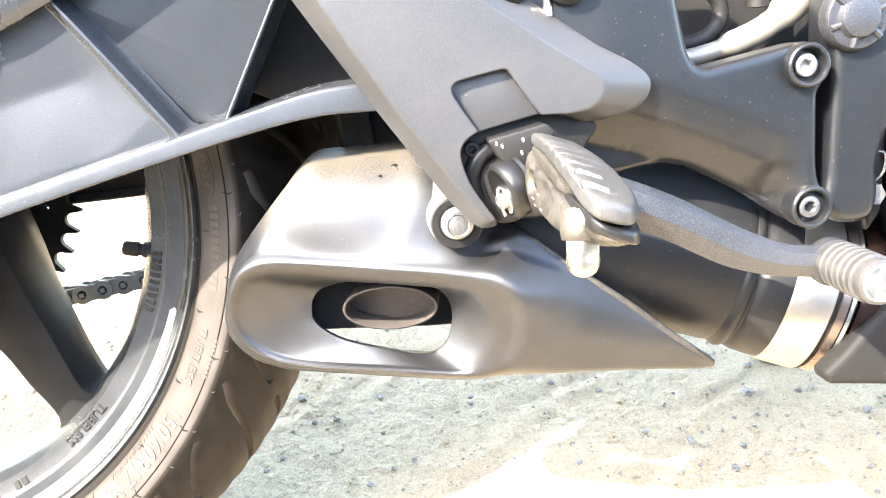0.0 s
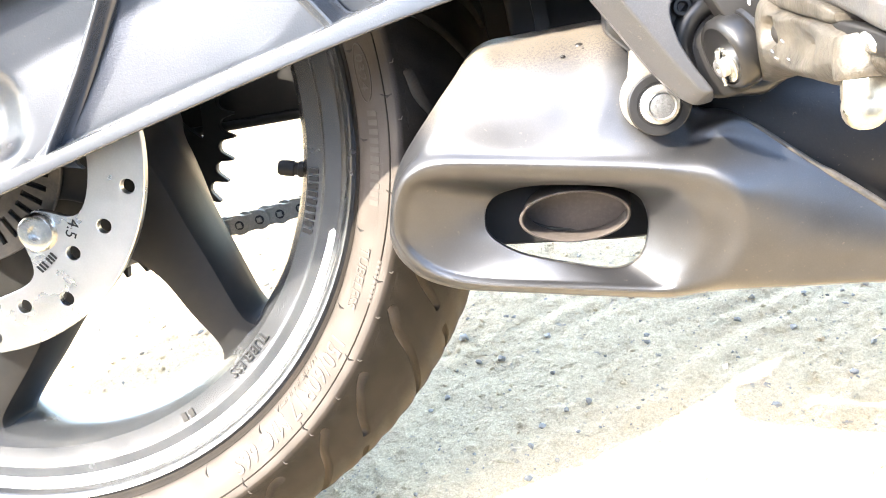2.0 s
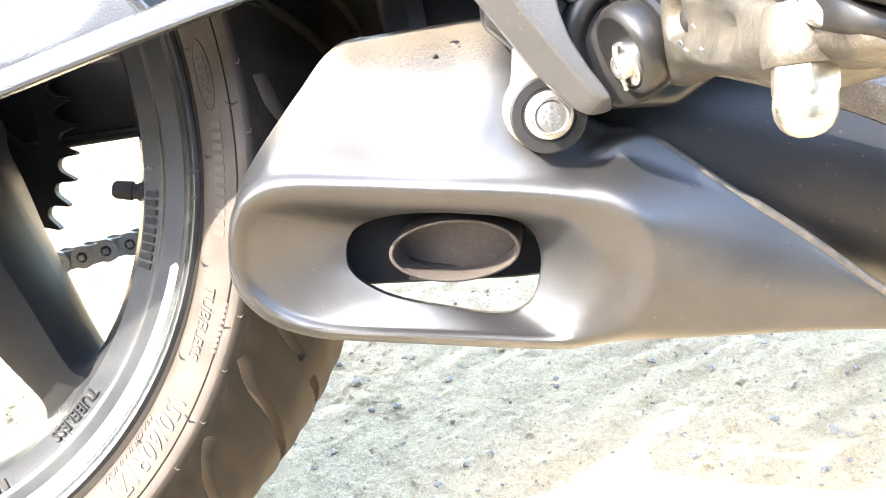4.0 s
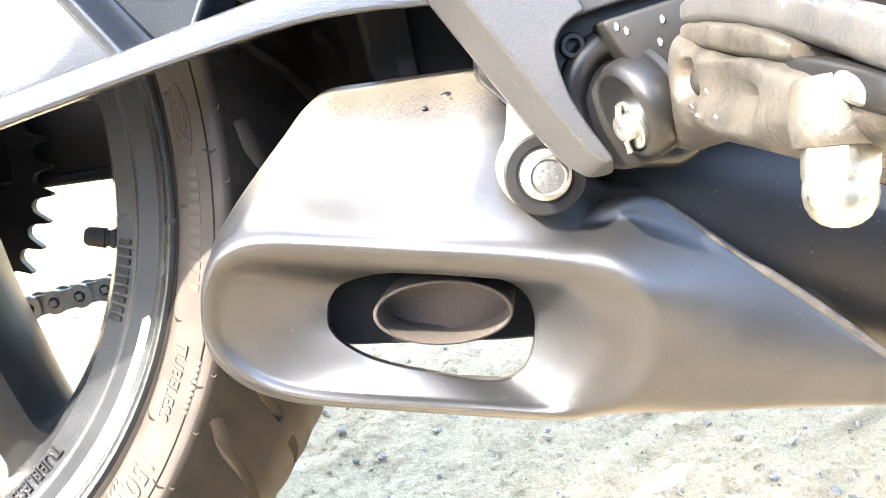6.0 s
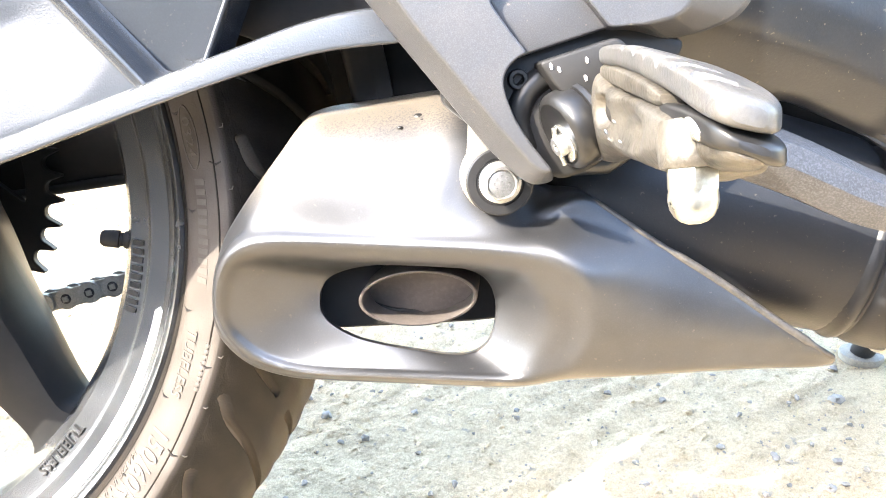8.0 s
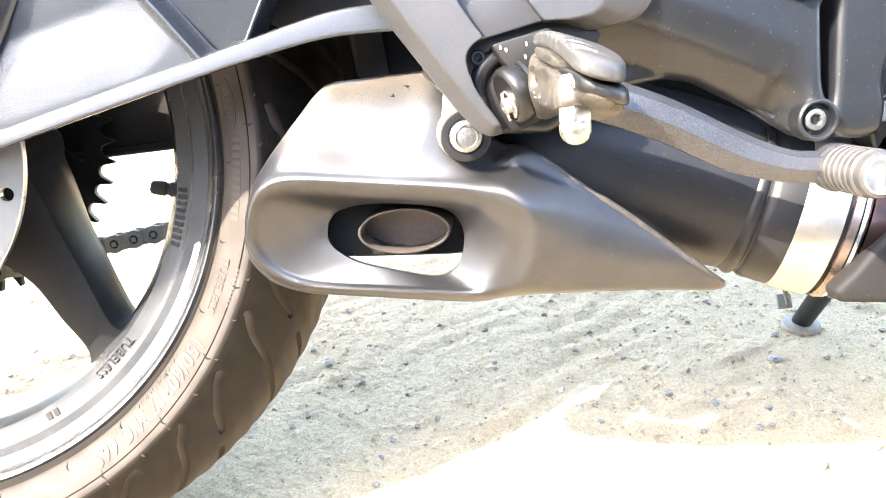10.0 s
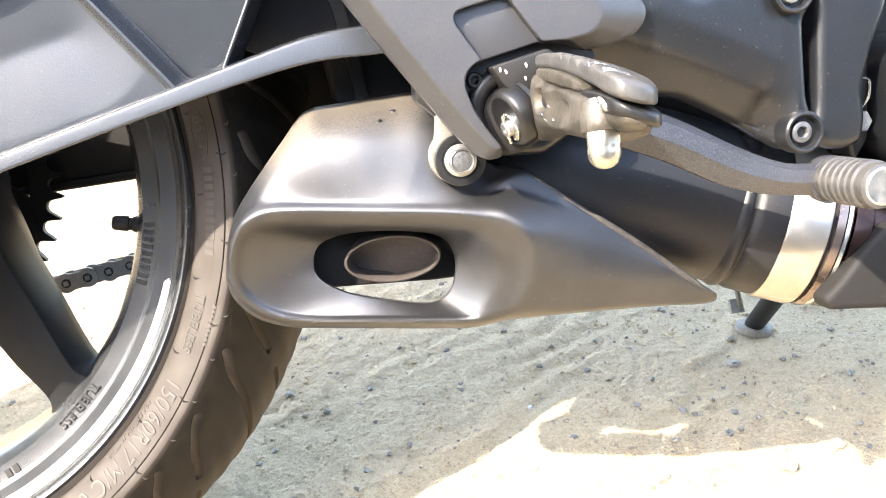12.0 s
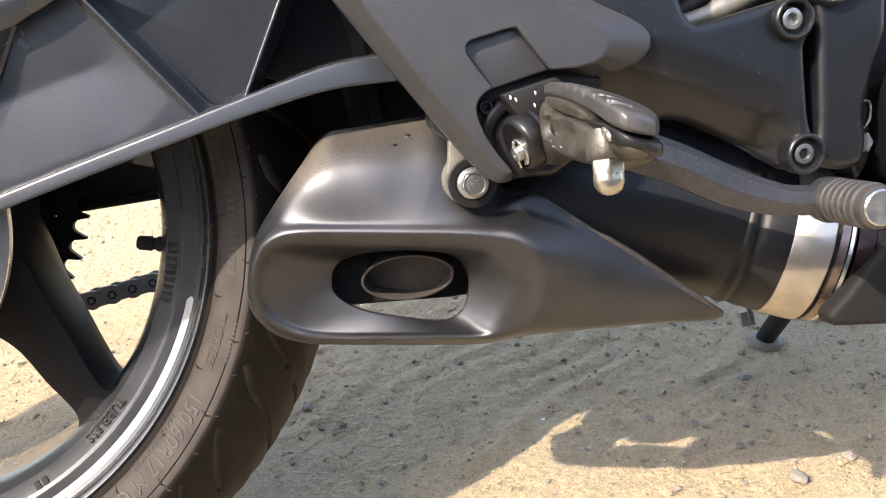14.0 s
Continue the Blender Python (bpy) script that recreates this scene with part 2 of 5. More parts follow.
def rounded(pts, r=0.004, k=4):
    """A polygon with its corners rounded."""
    p = [Vector(q) for q in pts]
    out = []
    for i, b in enumerate(p):
        a, c = p[i - 1], p[(i + 1) % len(p)]
        d = min(r, (a - b).length * 0.45, (c - b).length * 0.45)
        u, v = b + (a - b).normalized() * d, b + (c - b).normalized() * d
        for s in np.linspace(0, 1, k):
            out.append(u * (1 - s) ** 2 + b * 2 * s * (1 - s) + v * s * s)
    return [(q.x, q.y) for q in out]


def shrink(pts, d):
    """Offset a polygon inwards."""
    p = np.array(pts)
    area = 0.5 * np.sum(p[:, 0] * np.roll(p[:, 1], -1) - np.roll(p[:, 0], -1) * p[:, 1])
    e = np.roll(p, -1, 0) - p
    nrm = np.stack([-e[:, 1], e[:, 0]], 1) / (np.linalg.norm(e, axis=1)[:, None] + 1e-9) * (1 if area > 0 else -1)
    m = nrm + np.roll(nrm, 1, 0)
    m /= np.maximum(np.linalg.norm(m, axis=1)[:, None], 0.5)
    return p + m * d


def slab(bm, outline, front, back, bevel=0.002, holes=(), steps=3):
    """A plate in the x-z plane from y=front to y=back, with a rounded front edge, and holes through it."""
    outline = np.array(outline)
    rows = []
    for s in range(steps + 1):
        a = s / steps * math.pi / 2
        ins = bevel * (1 - math.cos(a))
        y = front + bevel * (1 - math.sin(a))
        rows.append([(x, y, z) for x, z in shrink(outline, ins)])
    rows = [[(x, back, z) for x, z in outline]] + rows
    vs = grid_faces(bm, rows)
    loops = [(vs[-1], vs[0])]
    for h in holes:
        hv = grid_faces(bm, [[(x, back, z) for x, z in h], [(x, front + bevel * 0.5, z) for x, z in h], [(x, front, z) for x, z in shrink(h, -bevel * 0.5)]])
        loops.append((hv[-1], hv[0]))
    for side in (0, 1):
        edges = []
        for lp in loops:
            ring = lp[side]
            for i in range(len(ring)):
                e = bm.edges.get((ring[i], ring[(i + 1) % len(ring)]))
                edges.append(e)
        bmesh.ops.triangle_fill(bm, use_beauty=True, use_dissolve=False, edges=edges)


def relief(bm, front, shape, longest=0.006, rounds=4):
    """Divide the front of a plate finely and shape it: shape(x, z) is how far it stands proud."""
    for _ in range(rounds):
        faces = [f for f in bm.faces if all(v.co.y < front + 1e-5 for v in f.verts)]
        edges = list({e for f in faces for e in f.edges if e.calc_length() > longest})
        if not edges:
            break
        bmesh.ops.subdivide_edges(bm, edges=edges, cuts=1, use_grid_fill=True)
        bmesh.ops.triangulate(bm, faces=[f for f in bm.faces if len(f.verts) > 4])
    for v in bm.verts:
        if v.co.y < front + 0.0062:
            v.co.y -= shape(v.co.x, v.co.z)


def from_line(x, z, line):
    """Signed distance from a polyline: positive above it."""
    best, sign = 9.0, 1.0
    for (ax, az), (bx, bz) in zip(line, line[1:]):
        dx, dz = bx - ax, bz - az
        t = max(0.0, min(1.0, ((x - ax) * dx + (z - az) * dz) / (dx * dx + dz * dz)))
        d = math.hypot(x - ax - t * dx, z - az - t * dz)
        if d < best:
            best, sign = d, 1.0 if dx * (z - az) - dz * (x - ax) > 0 else -1.0
    return best * sign


def tube(bm, path, radius, sides=16, flat=1.0, cap=True, up=(0, 1, 0)):
    """A round bar along a path; radius may be one number or one for each point."""
    p = [Vector(q) for q in path]
    rad = radius if isinstance(radius, (list, tuple, np.ndarray)) else [radius] * len(p)
    rows = []
    for i, q in enumerate(p):
        d = (p[min(i + 1, len(p) - 1)] - p[max(i - 1, 0)]).normalized()
        ref = Vector(up) if abs(d.dot(Vector(up))) < 0.95 else Vector((1, 0, 0))
        u = d.cross(ref).normalized()
        v = u.cross(d)
        rows.append([q + (u * math.cos(a) * flat + v * math.sin(a)) * rad[i] for a in np.linspace(0, 2 * math.pi, sides, endpoint=False)])
    grid_faces(bm, rows, True, cap, cap)


def turned(bm, centre, axis, profile, sides=32, cap=True):
    """A turned piece: profile of (distance along axis, radius)."""
    c, d = Vector(centre), Vector(axis).normalized()
    u = d.orthogonal().normalized()
    v = d.cross(u)
    rows = [[c + d * h + (u * math.cos(a) + v * math.sin(a)) * r for a in np.linspace(0, 2 * math.pi, sides, endpoint=False)] for h, r in profile]
    grid_faces(bm, rows, True, cap, cap)


def ring_wheel(bm, profile, sides, closed=False):
    """Revolve a profile of (y, r) about the wheel's axle."""
    rows = [[(r * math.cos(a), y, r * math.sin(a)) for a in np.linspace(0, 2 * math.pi, sides, endpoint=False)] for y, r in profile]
    if closed:
        rows.append(rows[0])
    grid_faces(bm, rows)
    if closed:
        bmesh.ops.remove_doubles(bm, verts=bm.verts[:], dist=1e-6)


def hex_socket_bolt(parent, centre, axis, head=0.0065, length=0.006, name="bolt", mat=None, washer=0.0):
    """A cap screw with a hexagon recess."""
    bm = bmesh.new()
    c, d = Vector(centre), Vector(axis).normalized()
    u = d.orthogonal().normalized()
    v = d.cross(u)

    def ringp(h, r, hexa=False):
        out = []
        for a in np.linspace(0, 2 * math.pi, 36, endpoint=False):
            k = r
            if hexa:
                k = r * math.cos(math.pi / 6) / math.cos((a % (math.pi / 3)) - math.pi / 6)
            out.append(c + d * h + (u * math.cos(a) + v * math.sin(a)) * k)
        return out
    rows = [ringp(-0.004, head), ringp(length - 0.0012, head), ringp(length - 0.0003, head * 0.94), ringp(length, head * 0.84),
            ringp(length, head * 0.56), ringp(length - 0.0006, head * 0.52, True), ringp(length - 0.0045, head * 0.50, True)]
    grid_faces(bm, rows, True, False, True)
    if washer:
        turned(bm, c - d * 0.001, d, [(-0.001, washer), (0.0012, washer), (0.0016, washer * 0.95), (0.0016, head)], 36, False)
    screw = part(name, bm, mat or M_ZINC, parent)
    if parent.parent is None:
        # black plate in the recess paints the shade at its bottom
        bm = bmesh.new()
        grid_faces(bm, [ringp(length - 0.0030, head * 0.51, True), ringp(length - 0.0036, head * 0.35, True)], True, False, True)
        part("socket_shade", bm, M_DARK, screw)
    return screw


def text_flat(words, size, thick=0.0006):
    """The mesh of a line of words in the built-in font: vertices and faces, with the height of capitals near size."""
    cu = bpy.data.curves.new("words", "FONT")
    cu.body, cu.size, cu.extrude, cu.resolution_u = words, size / 0.7, thick / 2, 3
    ob = bpy.data.objects.new("words", cu)
    scene.collection.objects.link(ob)
    me = ob.evaluated_get(bpy.context.evaluated_depsgraph_get()).to_mesh()
    vs = np.array([v.co[:] for v in me.vertices]) if len(me.vertices) else np.zeros((0, 3))
    fs = [tuple(p.vertices) for p in me.polygons]
    ob.to_mesh_clear()
    bpy.data.objects.remove(ob)
    bpy.data.curves.remove(cu)
    return vs, fs

# ---- ground ----
def ground_height(x, y):
    """Trodden dirt: low swells, crusty lumps and old tyre tracks that run slantwise."""
    h = 0.004 * np.sin(x * 3.1 + 0.7) * np.sin(y * 2.3 + 0.4)
    u = (x * 0.80 + y * 0.60)
    v = (-x * 0.60 + y * 0.80)
    zone = np.clip(np.sin(u * 2.4 + 0.5) * 0.6 + 0.5, 0, 1) * np.clip(1.6 - np.abs(v - 0.0), 0, 1)
    h = h + 0.0015 * zone * np.sin(v * 185 + 1.6 * np.sin(u * 11) + 1.3 * np.sin(u * 29 + v * 17)) * np.clip(0.15 + np.sin(u * 9 + 4 * np.sin(v * 13)), 0, 1)
    return h


def build_ground():
    def axis(lo, hi, step, far):
        mid = np.arange(lo, hi, step)
        out = [step * 1.16 ** k for k in range(1, 120)]
        a = np.cumsum(out)
        a = a[a < far]
        return np.concatenate([(lo - a)[::-1], mid, hi + a])
    xs, ys = axis(-0.10, 0.95, 0.0027, 400.0), axis(-0.10, 0.62, 0.0027, 400.0)
    X, Y = np.meshgrid(xs, ys, indexing="ij")
    near = np.exp(-np.maximum(0, np.hypot(X - 0.4, Y - 0.3) - 1.2))
    Z = ground_height(X, Y)
    lump = np.zeros_like(X)
    for (i, j), on in np.ndenumerate(near > 0.2):
        if on:
            p = Vector((X[i, j] * 11, Y[i, j] * 11, 0.3))
            q = Vector((X[i, j] * 60, Y[i, j] * 60, 1.7))
            lump[i, j] = 0.0030 * noise.fractal(p, 1.0, 2.1, 3) + 0.0017 * noise.fractal(q, 0.6, 2.0, 3) + 0.0011 * noise.noise(Vector((X[i, j] * 290, Y[i, j] * 290, 8.0))) + 0.0018 * noise.noise(Vector((X[i, j] * 150, Y[i, j] * 150, 4.0)))
    Z = (Z + lump) * near
    flat = np.exp(-((X - 0.0) ** 2 + Y ** 2) / 0.02) + np.exp(-((X - 0.752) ** 2 + (Y - 0.205) ** 2) / 0.003)
    Z = Z * (1 - np.clip(flat, 0, 1)) - 0.001
    n, m = X.shape
    verts = np.stack([X, Y, Z], -1).reshape(-1, 3)
    a = (np.arange(n - 1)[:, None] * m + np.arange(m - 1)[None]).ravel()
    faces = np.stack([a, a + m, a + m + 1, a + 1], 1)
    me = bpy.data.meshes.new("ground")
    me.from_pydata(verts.tolist(), [], faces.tolist())
    for p in me.polygons:
        p.use_smooth = True
    me.materials.append(M_GROUND)
    tagged(new("ground", me), "dry sandy dirt ground with faint tyre tracks", "ground", kind="structure")


build_ground()


def stone_points(rng, size, flat=0.6, rough=0.25):
    """A broken stone: a squashed, dented ball."""
    bm = bmesh.new()
    bmesh.ops.create_icosphere(bm, subdivisions=2, radius=1.0)
    sx, sy = rng.uniform(0.7, 1.2), rng.uniform(0.7, 1.2)
    off = Vector((rng.uniform(0, 99), rng.uniform(0, 99), rng.uniform(0, 99)))
    for v in bm.verts:
        k = 1 + rough * noise.noise(v.co * 1.6 + off) + rough * 0.5 * noise.noise(v.co * 4 + off)
        v.co = Vector((v.co.x * sx, v.co.y * sy, v.co.z * flat)) * k * size
    return bm


# ---- the motorcycle ----
LEAN = 12.73
HUB = Vector((0.0, 0.0, 0.2961))
bike = new("motorcycle")
bike.rotation_euler = (radians(-LEAN), 0, 0)
AXLE = Euler((radians(LEAN), 0, 0)).to_matrix() @ HUB
tagged(bike, "dark motorcycle parked on its side stand, rear wheel and exhaust dusty", "motorcycle")

# rear wheel
bm = bmesh.new()
turned(bm, (0, 0.06, 0), (0, -1, 0), [(0, 0.030), (0.012, 0.052), (0.09, 0.052), (0.10, 0.044), (0.105, 0.030)], 48)
wheel = part("rear_wheel", bm, M_SPOKE, bike, "black six-spoke alloy wheel with a dusty road tyre")


def on_ring(a, r, y):
    t = radians(a)
    return Vector((r * math.cos(t), y, r * math.sin(t)))


def build_rim():
    bm = bmesh.new()
    near = [(-0.020, 0.1925), (-0.028, 0.1935), (-0.034, 0.1955), (-0.0385, 0.1980), (-0.0415, 0.1995), (-0.0442, 0.2085), (-0.0448, 0.2098), (-0.0455, 0.2106),
            (-0.0459, 0.2112), (-0.0461, 0.2120), (-0.0476, 0.2172), (-0.0492, 0.2228), (-0.0496, 0.2234), (-0.0508, 0.2240), (-0.0540, 0.2250), (-0.0572, 0.2266), (-0.0585, 0.2288), (-0.0570, 0.2312), (-0.0535, 0.2312),
            (-0.050, 0.222), (-0.040, 0.214), (-0.020, 0.204)]
    far = [(-y, r) for y, r in near[::-1]]
    ring_wheel(bm, near + far + [(0.0, 0.1920)], 180, True)
    return part("rim", bm, M_RIM, wheel, "black painted rim with dusty inner face")


def build_tyre():
    """Tread with real grooves; the radius is pressed in along curved groove lines."""
    prof = np.array([(-0.050, 0.2245), (-0.054, 0.2280), (-0.0575, 0.2312), (-0.060, 0.2325), (-0.068, 0.2375), (-0.0745, 0.2455), (-0.0775, 0.252), (-0.0790, 0.2568), (-0.0775, 0.2602), (-0.070, 0.271),
                     (-0.060, 0.281), (-0.049, 0.290), (-0.030, 0.3012), (-0.015, 0.3062), (0.0, 0.308)])
    flank_rows, tread_rows = spline(prof, 8, False)[:64], spline(prof, 30, False)[240:]
    dense = np.vstack([flank_rows, tread_rows, spline(prof[::-1] * [-1, 1], 3, False)[1:]])
    th = np.concatenate([np.arange(-115, 45, 0.115), np.arange(45, 245, 0.6)]) * np.pi / 180
    n_around = len(th)
    Y = np.repeat(dense[:, :1], n_around, 1)
    Rr = np.repeat(dense[:, 1:], n_around, 1)
    TH = np.repeat(th[None], len(dense), 0)
    period = 2 * np.pi / 38
    long_ = spline([(0, -0.0735), (3.0, -0.067), (6.0, -0.0535), (9.7, -0.0366), (13.0, -0.020), (15.5, -0.008)], 4, False)
    short = spline([(0, -0.0730), (2.7, -0.0705), (6.0, -0.062), (9.2, -0.048)], 4, False)
    mid = spline([(12.3, -0.0340), (15.7, -0.0160), (20.0, -0.004)], 4, False)
    dep = np.zeros_like(Y)
    for side in (1, -1):
        ph = (TH * -1 - np.radians(24.5) + (0.6 * period if side < 0 else 0)) % (2 * period)
        for shapes, start in (((long_,), 0.0), ((short, mid), period)):
            for c in shapes:
                best = np.full_like(Y, 9.0)
                a = (ph - start + period) % (2 * period) - period
                along = np.where(a < -0.3 * period, a + 2 * period, a) * 0.266
                for (d0, y0), (d1, y1) in zip(c, c[1:]):
                    ux, uy = np.radians(d1 - d0) * 0.266, (y1 - y0) * 1.3
                    qx, qy = along - np.radians(d0) * 0.266, Y * 1.3 * side - y0 * 1.3
                    t = np.clip((qx * ux + qy * uy) / (ux * ux + uy * uy), 0, 1)
                    best = np.minimum(best, np.hypot(qx - t * ux, qy - t * uy))
                dep = np.maximum(dep, np.clip((0.0024 - best) / 0.0009, 0, 1))
    tread = (np.abs(Y) < 0.0755) & (Rr > 0.2620)
    dep = dep * tread
    Rr = Rr - 0.0055 * dep
    wear = 0.0004 * np.sin(TH * 91 + Y * 300)
    V = np.stack([(Rr + wear * tread) * np.cos(TH), Y, (Rr + wear * tread) * np.sin(TH)], -1)
    k, n = Y.shape
    idx = np.arange(k * n).reshape(k, n)
    a, b = idx[:-1], idx[1:]
    F = np.stack([a, np.roll(a, -1, 1), np.roll(b, -1, 1), b], -1).reshape(-1, 4)
    me = bpy.data.meshes.new("tyre")
    me.from_pydata(V.reshape(-1, 3).tolist(), [], F.tolist())
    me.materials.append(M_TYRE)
    # the groove wall nearest the sidewall is coloured dark for its shadow
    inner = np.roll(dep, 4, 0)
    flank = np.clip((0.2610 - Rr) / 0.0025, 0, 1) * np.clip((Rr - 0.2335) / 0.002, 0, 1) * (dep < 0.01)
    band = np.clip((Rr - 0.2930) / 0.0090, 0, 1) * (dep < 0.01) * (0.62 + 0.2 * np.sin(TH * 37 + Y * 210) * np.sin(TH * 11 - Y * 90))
    for name, field in (("running_band", band), ("groove", dep ** 2 * inner), ("lip_shade", np.clip(dep * (1 - inner) * 1.5, 0, 1)), ("sidewall", flank * (0.72 + 0.12 * np.sin(TH * 47) * np.sin(TH * 13 + Y * 400)))):
        held = me.attributes.new(name, "FLOAT", "POINT")
        held.data.foreach_set("value", field.astype(np.float32).ravel())
    me.polygons.foreach_set("use_smooth", np.ones(len(F), bool))
    me.set_sharp_from_angle(angle=radians(26))
    return mesh_object("tyre", me, M_TYRE, wheel, "dusty brown-black radial tyre with curved tread grooves")


build_rim()
build_tyre()


def build_spoke():
    """A swept spoke: a front face between a ridge and a trailing edge, and a broad slanting flank."""
    ridge = spline([(0.050, 25), (0.0901, 1.0), (0.100, -11.0), (0.1252, -26.2), (0.1562, -35.9), (0.185, -41.5), (0.1985, -40.5)], 5, False)
    trail = spline([(0.050, -62), (0.090, -52), (0.1077, -47.5), (0.129, -46.0), (0.158, -48.3), (0.188, -49.9), (0.1985, -54.5)], 5, False)
    flank = spline([(0.050, 40), (0.0942, 15.0), (0.100, 0.0), (0.1235, -20.3), (0.1571, -33.1), (0.190, -39.9), (0.1985, -36.5)], 5, False)
    rows = []
    for (r1, a1), (r2, a2), (r3, a3) in zip(ridge, trail, flank):
        f = (r1 - 0.05) / 0.15
        front = -0.034 + 0.005 * f
        pick = lambda t, y: on_ring(a1 + (a2 - a1) * t, r1 + (r2 - r1) * t, y)
        rows.append([on_ring(a3 - 0.9 / r3, r3, 0.030), on_ring(a3, r3, 0.002), on_ring(a3 * 0.86 + a1 * 0.14, r3 * 0.86 + r1 * 0.14, -0.0045), pick(-0.04, front + 0.0035), pick(0.03, front + 0.0006), pick(0.12, front), pick(0.5, front - 0.0006), pick(0.90, front), pick(0.98, front + 0.001), pick(1.0, front + 0.005), pick(1.02, 0.026), pick(0.6, 0.031)])
    bm = bmesh.new()
    grid_faces(bm, rows, True, True, True)
    return part("spoke", bm, M_SPOKE, wheel)


first = build_spoke()
for k in range(1, 6):
    s = mesh_object("spoke", first.data, M_SPOKE, wheel)
    s.matrix_basis = pose(0, 0, 0, 0, -60 * k, 0)


# rim tape
bm = bmesh.new()
rows = []
for a in np.linspace(-17.6, -118, 140):
    e = min(1.0, math.sqrt(max(0.0, abs(a + 17.6) / 0.7)) + 0.05)
    m_, h_ = 0.2198, 0.0026 * e
    rows.append([on_ring(a, m_ + h_ * s, -0.0484 - 0.29 * h_ * s - 0.0005) for s in (-1, -0.4, 0.4, 1)])
grid_faces(bm, rows, False)
bmesh.ops.solidify(bm, geom=bm.faces[:], thickness=0.0004)
part("rim_tape", bm, M_TAPE, wheel, "white reflective rim tape")

# valve
bm = bmesh.new()
va = on_ring(-10.5, 1, 0).normalized()
base = on_ring(-10.5, 0.199, -0.018)
turned(bm, base, -va + Vector((0, -0.12, 0)), [(0, 0.0066), (0.006, 0.0060), (0.010, 0.0048), (0.0105, 0.0040), (0.0125, 0.0040), (0.0128, 0.0050), (0.021, 0.0047), (0.0226, 0.0036), (0.023, 0.002)], 20)
part("valve_stem", bm, M_DARK, wheel, "black rubber valve stem with cap")


def ring_words(name, words, size, start, base_r, height_fn, mat, span=None, tilt=1.0, thick=0.0012):
    """Raised words bent round the wheel, clockwise, tops outwards."""
    vs, fs = text_flat(words, size, thick)
    wide = vs[:, 0].max() if len(vs) else 1
    k = (radians(span) * base_r / wide) if span else 1.0
    bm = bmesh.new()
    nv = []
    for x, y, z in vs:
        r = base_r + y * tilt
        a = radians(start) - x * k / base_r
        nv.append(bm.verts.new((r * math.cos(a), height_fn(r) - z - thick * 0.3, r * math.sin(a))))
    for f in fs:
        try:
            bm.faces.new([nv[i] for i in f])
        except ValueError:
            pass
    return part(name, bm, mat, wheel, "", False)


def ring_bars(name, count, size, start, base_r, height_fn, mat, span):
    """Writing that stays plain bars, raised and bent round the wheel."""
    bm = bmesh.new()
    step = span / count
    for i in range(count):
        a0, a1 = start - i * step, start - (i + 0.62) * step
        q = []
        for a, r in ((a0, base_r), (a1, base_r), (a1, base_r + size), (a0, base_r + size)):
            q.append(on_ring(a, r, height_fn(r)))
        lo = [bm.verts.new(p + Vector((0, 0.0004, 0))) for p in q]
        hi = [bm.verts.new(p - Vector((0, 0.0006, 0))) for p in q]
        bm.faces.new(hi)
        for j in range(4):
            bm.faces.new((lo[j], lo[(j + 1) % 4], hi[(j + 1) % 4], hi[j]))
    return part(name, bm, mat, wheel, "", False)


side_y = lambda r: float(np.interp(r, [0.2325, 0.2375, 0.2455, 0.252, 0.2568], [-0.060, -0.068, -0.0745, -0.0775, -0.0790]))
rim_y = lambda r: float(np.interp(r, [0.1995, 0.2085], [-0.0415, -0.0445]))
ring_words("tyre_lettering", "TUBELESS", 0.0062, -17.6, 0.2405, side_y, M_LETTER, 8.6, 0.9)
ring_words("tyre_size_lettering", "150/60R17 M/C 66S", 0.0108, -30.4, 0.2395, side_y, M_LETTER, 26.0, 0.9)
ring_words("tyre_lettering", "MADE IN INDIA", 0.0028, -35.5, 0.2352, side_y, M_LETTER, 11.0, 0.9)
ring_words("tyre_lettering", "TUBELESS", 0.0062, 170, 0.2405, side_y, M_LETTER, 9.6, 0.9)
ring_words("tyre_size_lettering", "150/60R17 M/C 66S", 0.0108, 140, 0.2395, side_y, M_LETTER, 26.0, 0.9)
ring_bars("tyre_marking", 11, 0.0055, 0.2, 0.2415, side_y, M_LETTER, 12.5)
ring_words("tyre_date_lettering", "0324", 0.0050, 7.3, 0.2405, side_y, M_LETTER, 4.6, 0.9)
bm = bmesh.new()
tube(bm, [on_ring(4.9 + 3.6 * math.cos(a), 0.2428 + 0.0042 * math.sin(a), side_y(0.2428 + 0.0042 * math.sin(a)) - 0.0003) for a in np.linspace(0, 2 * math.pi, 40)], 0.0004, 6, cap=False)
part("tyre_date_frame", bm, M_LETTER, wheel)
ring_bars("tyre_small_marking", 9, 0.0022, -18.5, 0.2515, side_y, M_LETTER, 6.0)
ring_words("rim_lettering", "TUBELESS", 0.0058, -39.8, 0.2005, rim_y, M_BLACKBOLT, 10.2, 1.0)
ring_bars("rim_marking", 9, 0.0058, -8.9, 0.2005, rim_y, M_BLACKBOLT, 11.5)
ring_bars("rim_cast_mark", 2, 0.0050, -60.3, 0.2030, rim_y, M_DARK, 3.2)

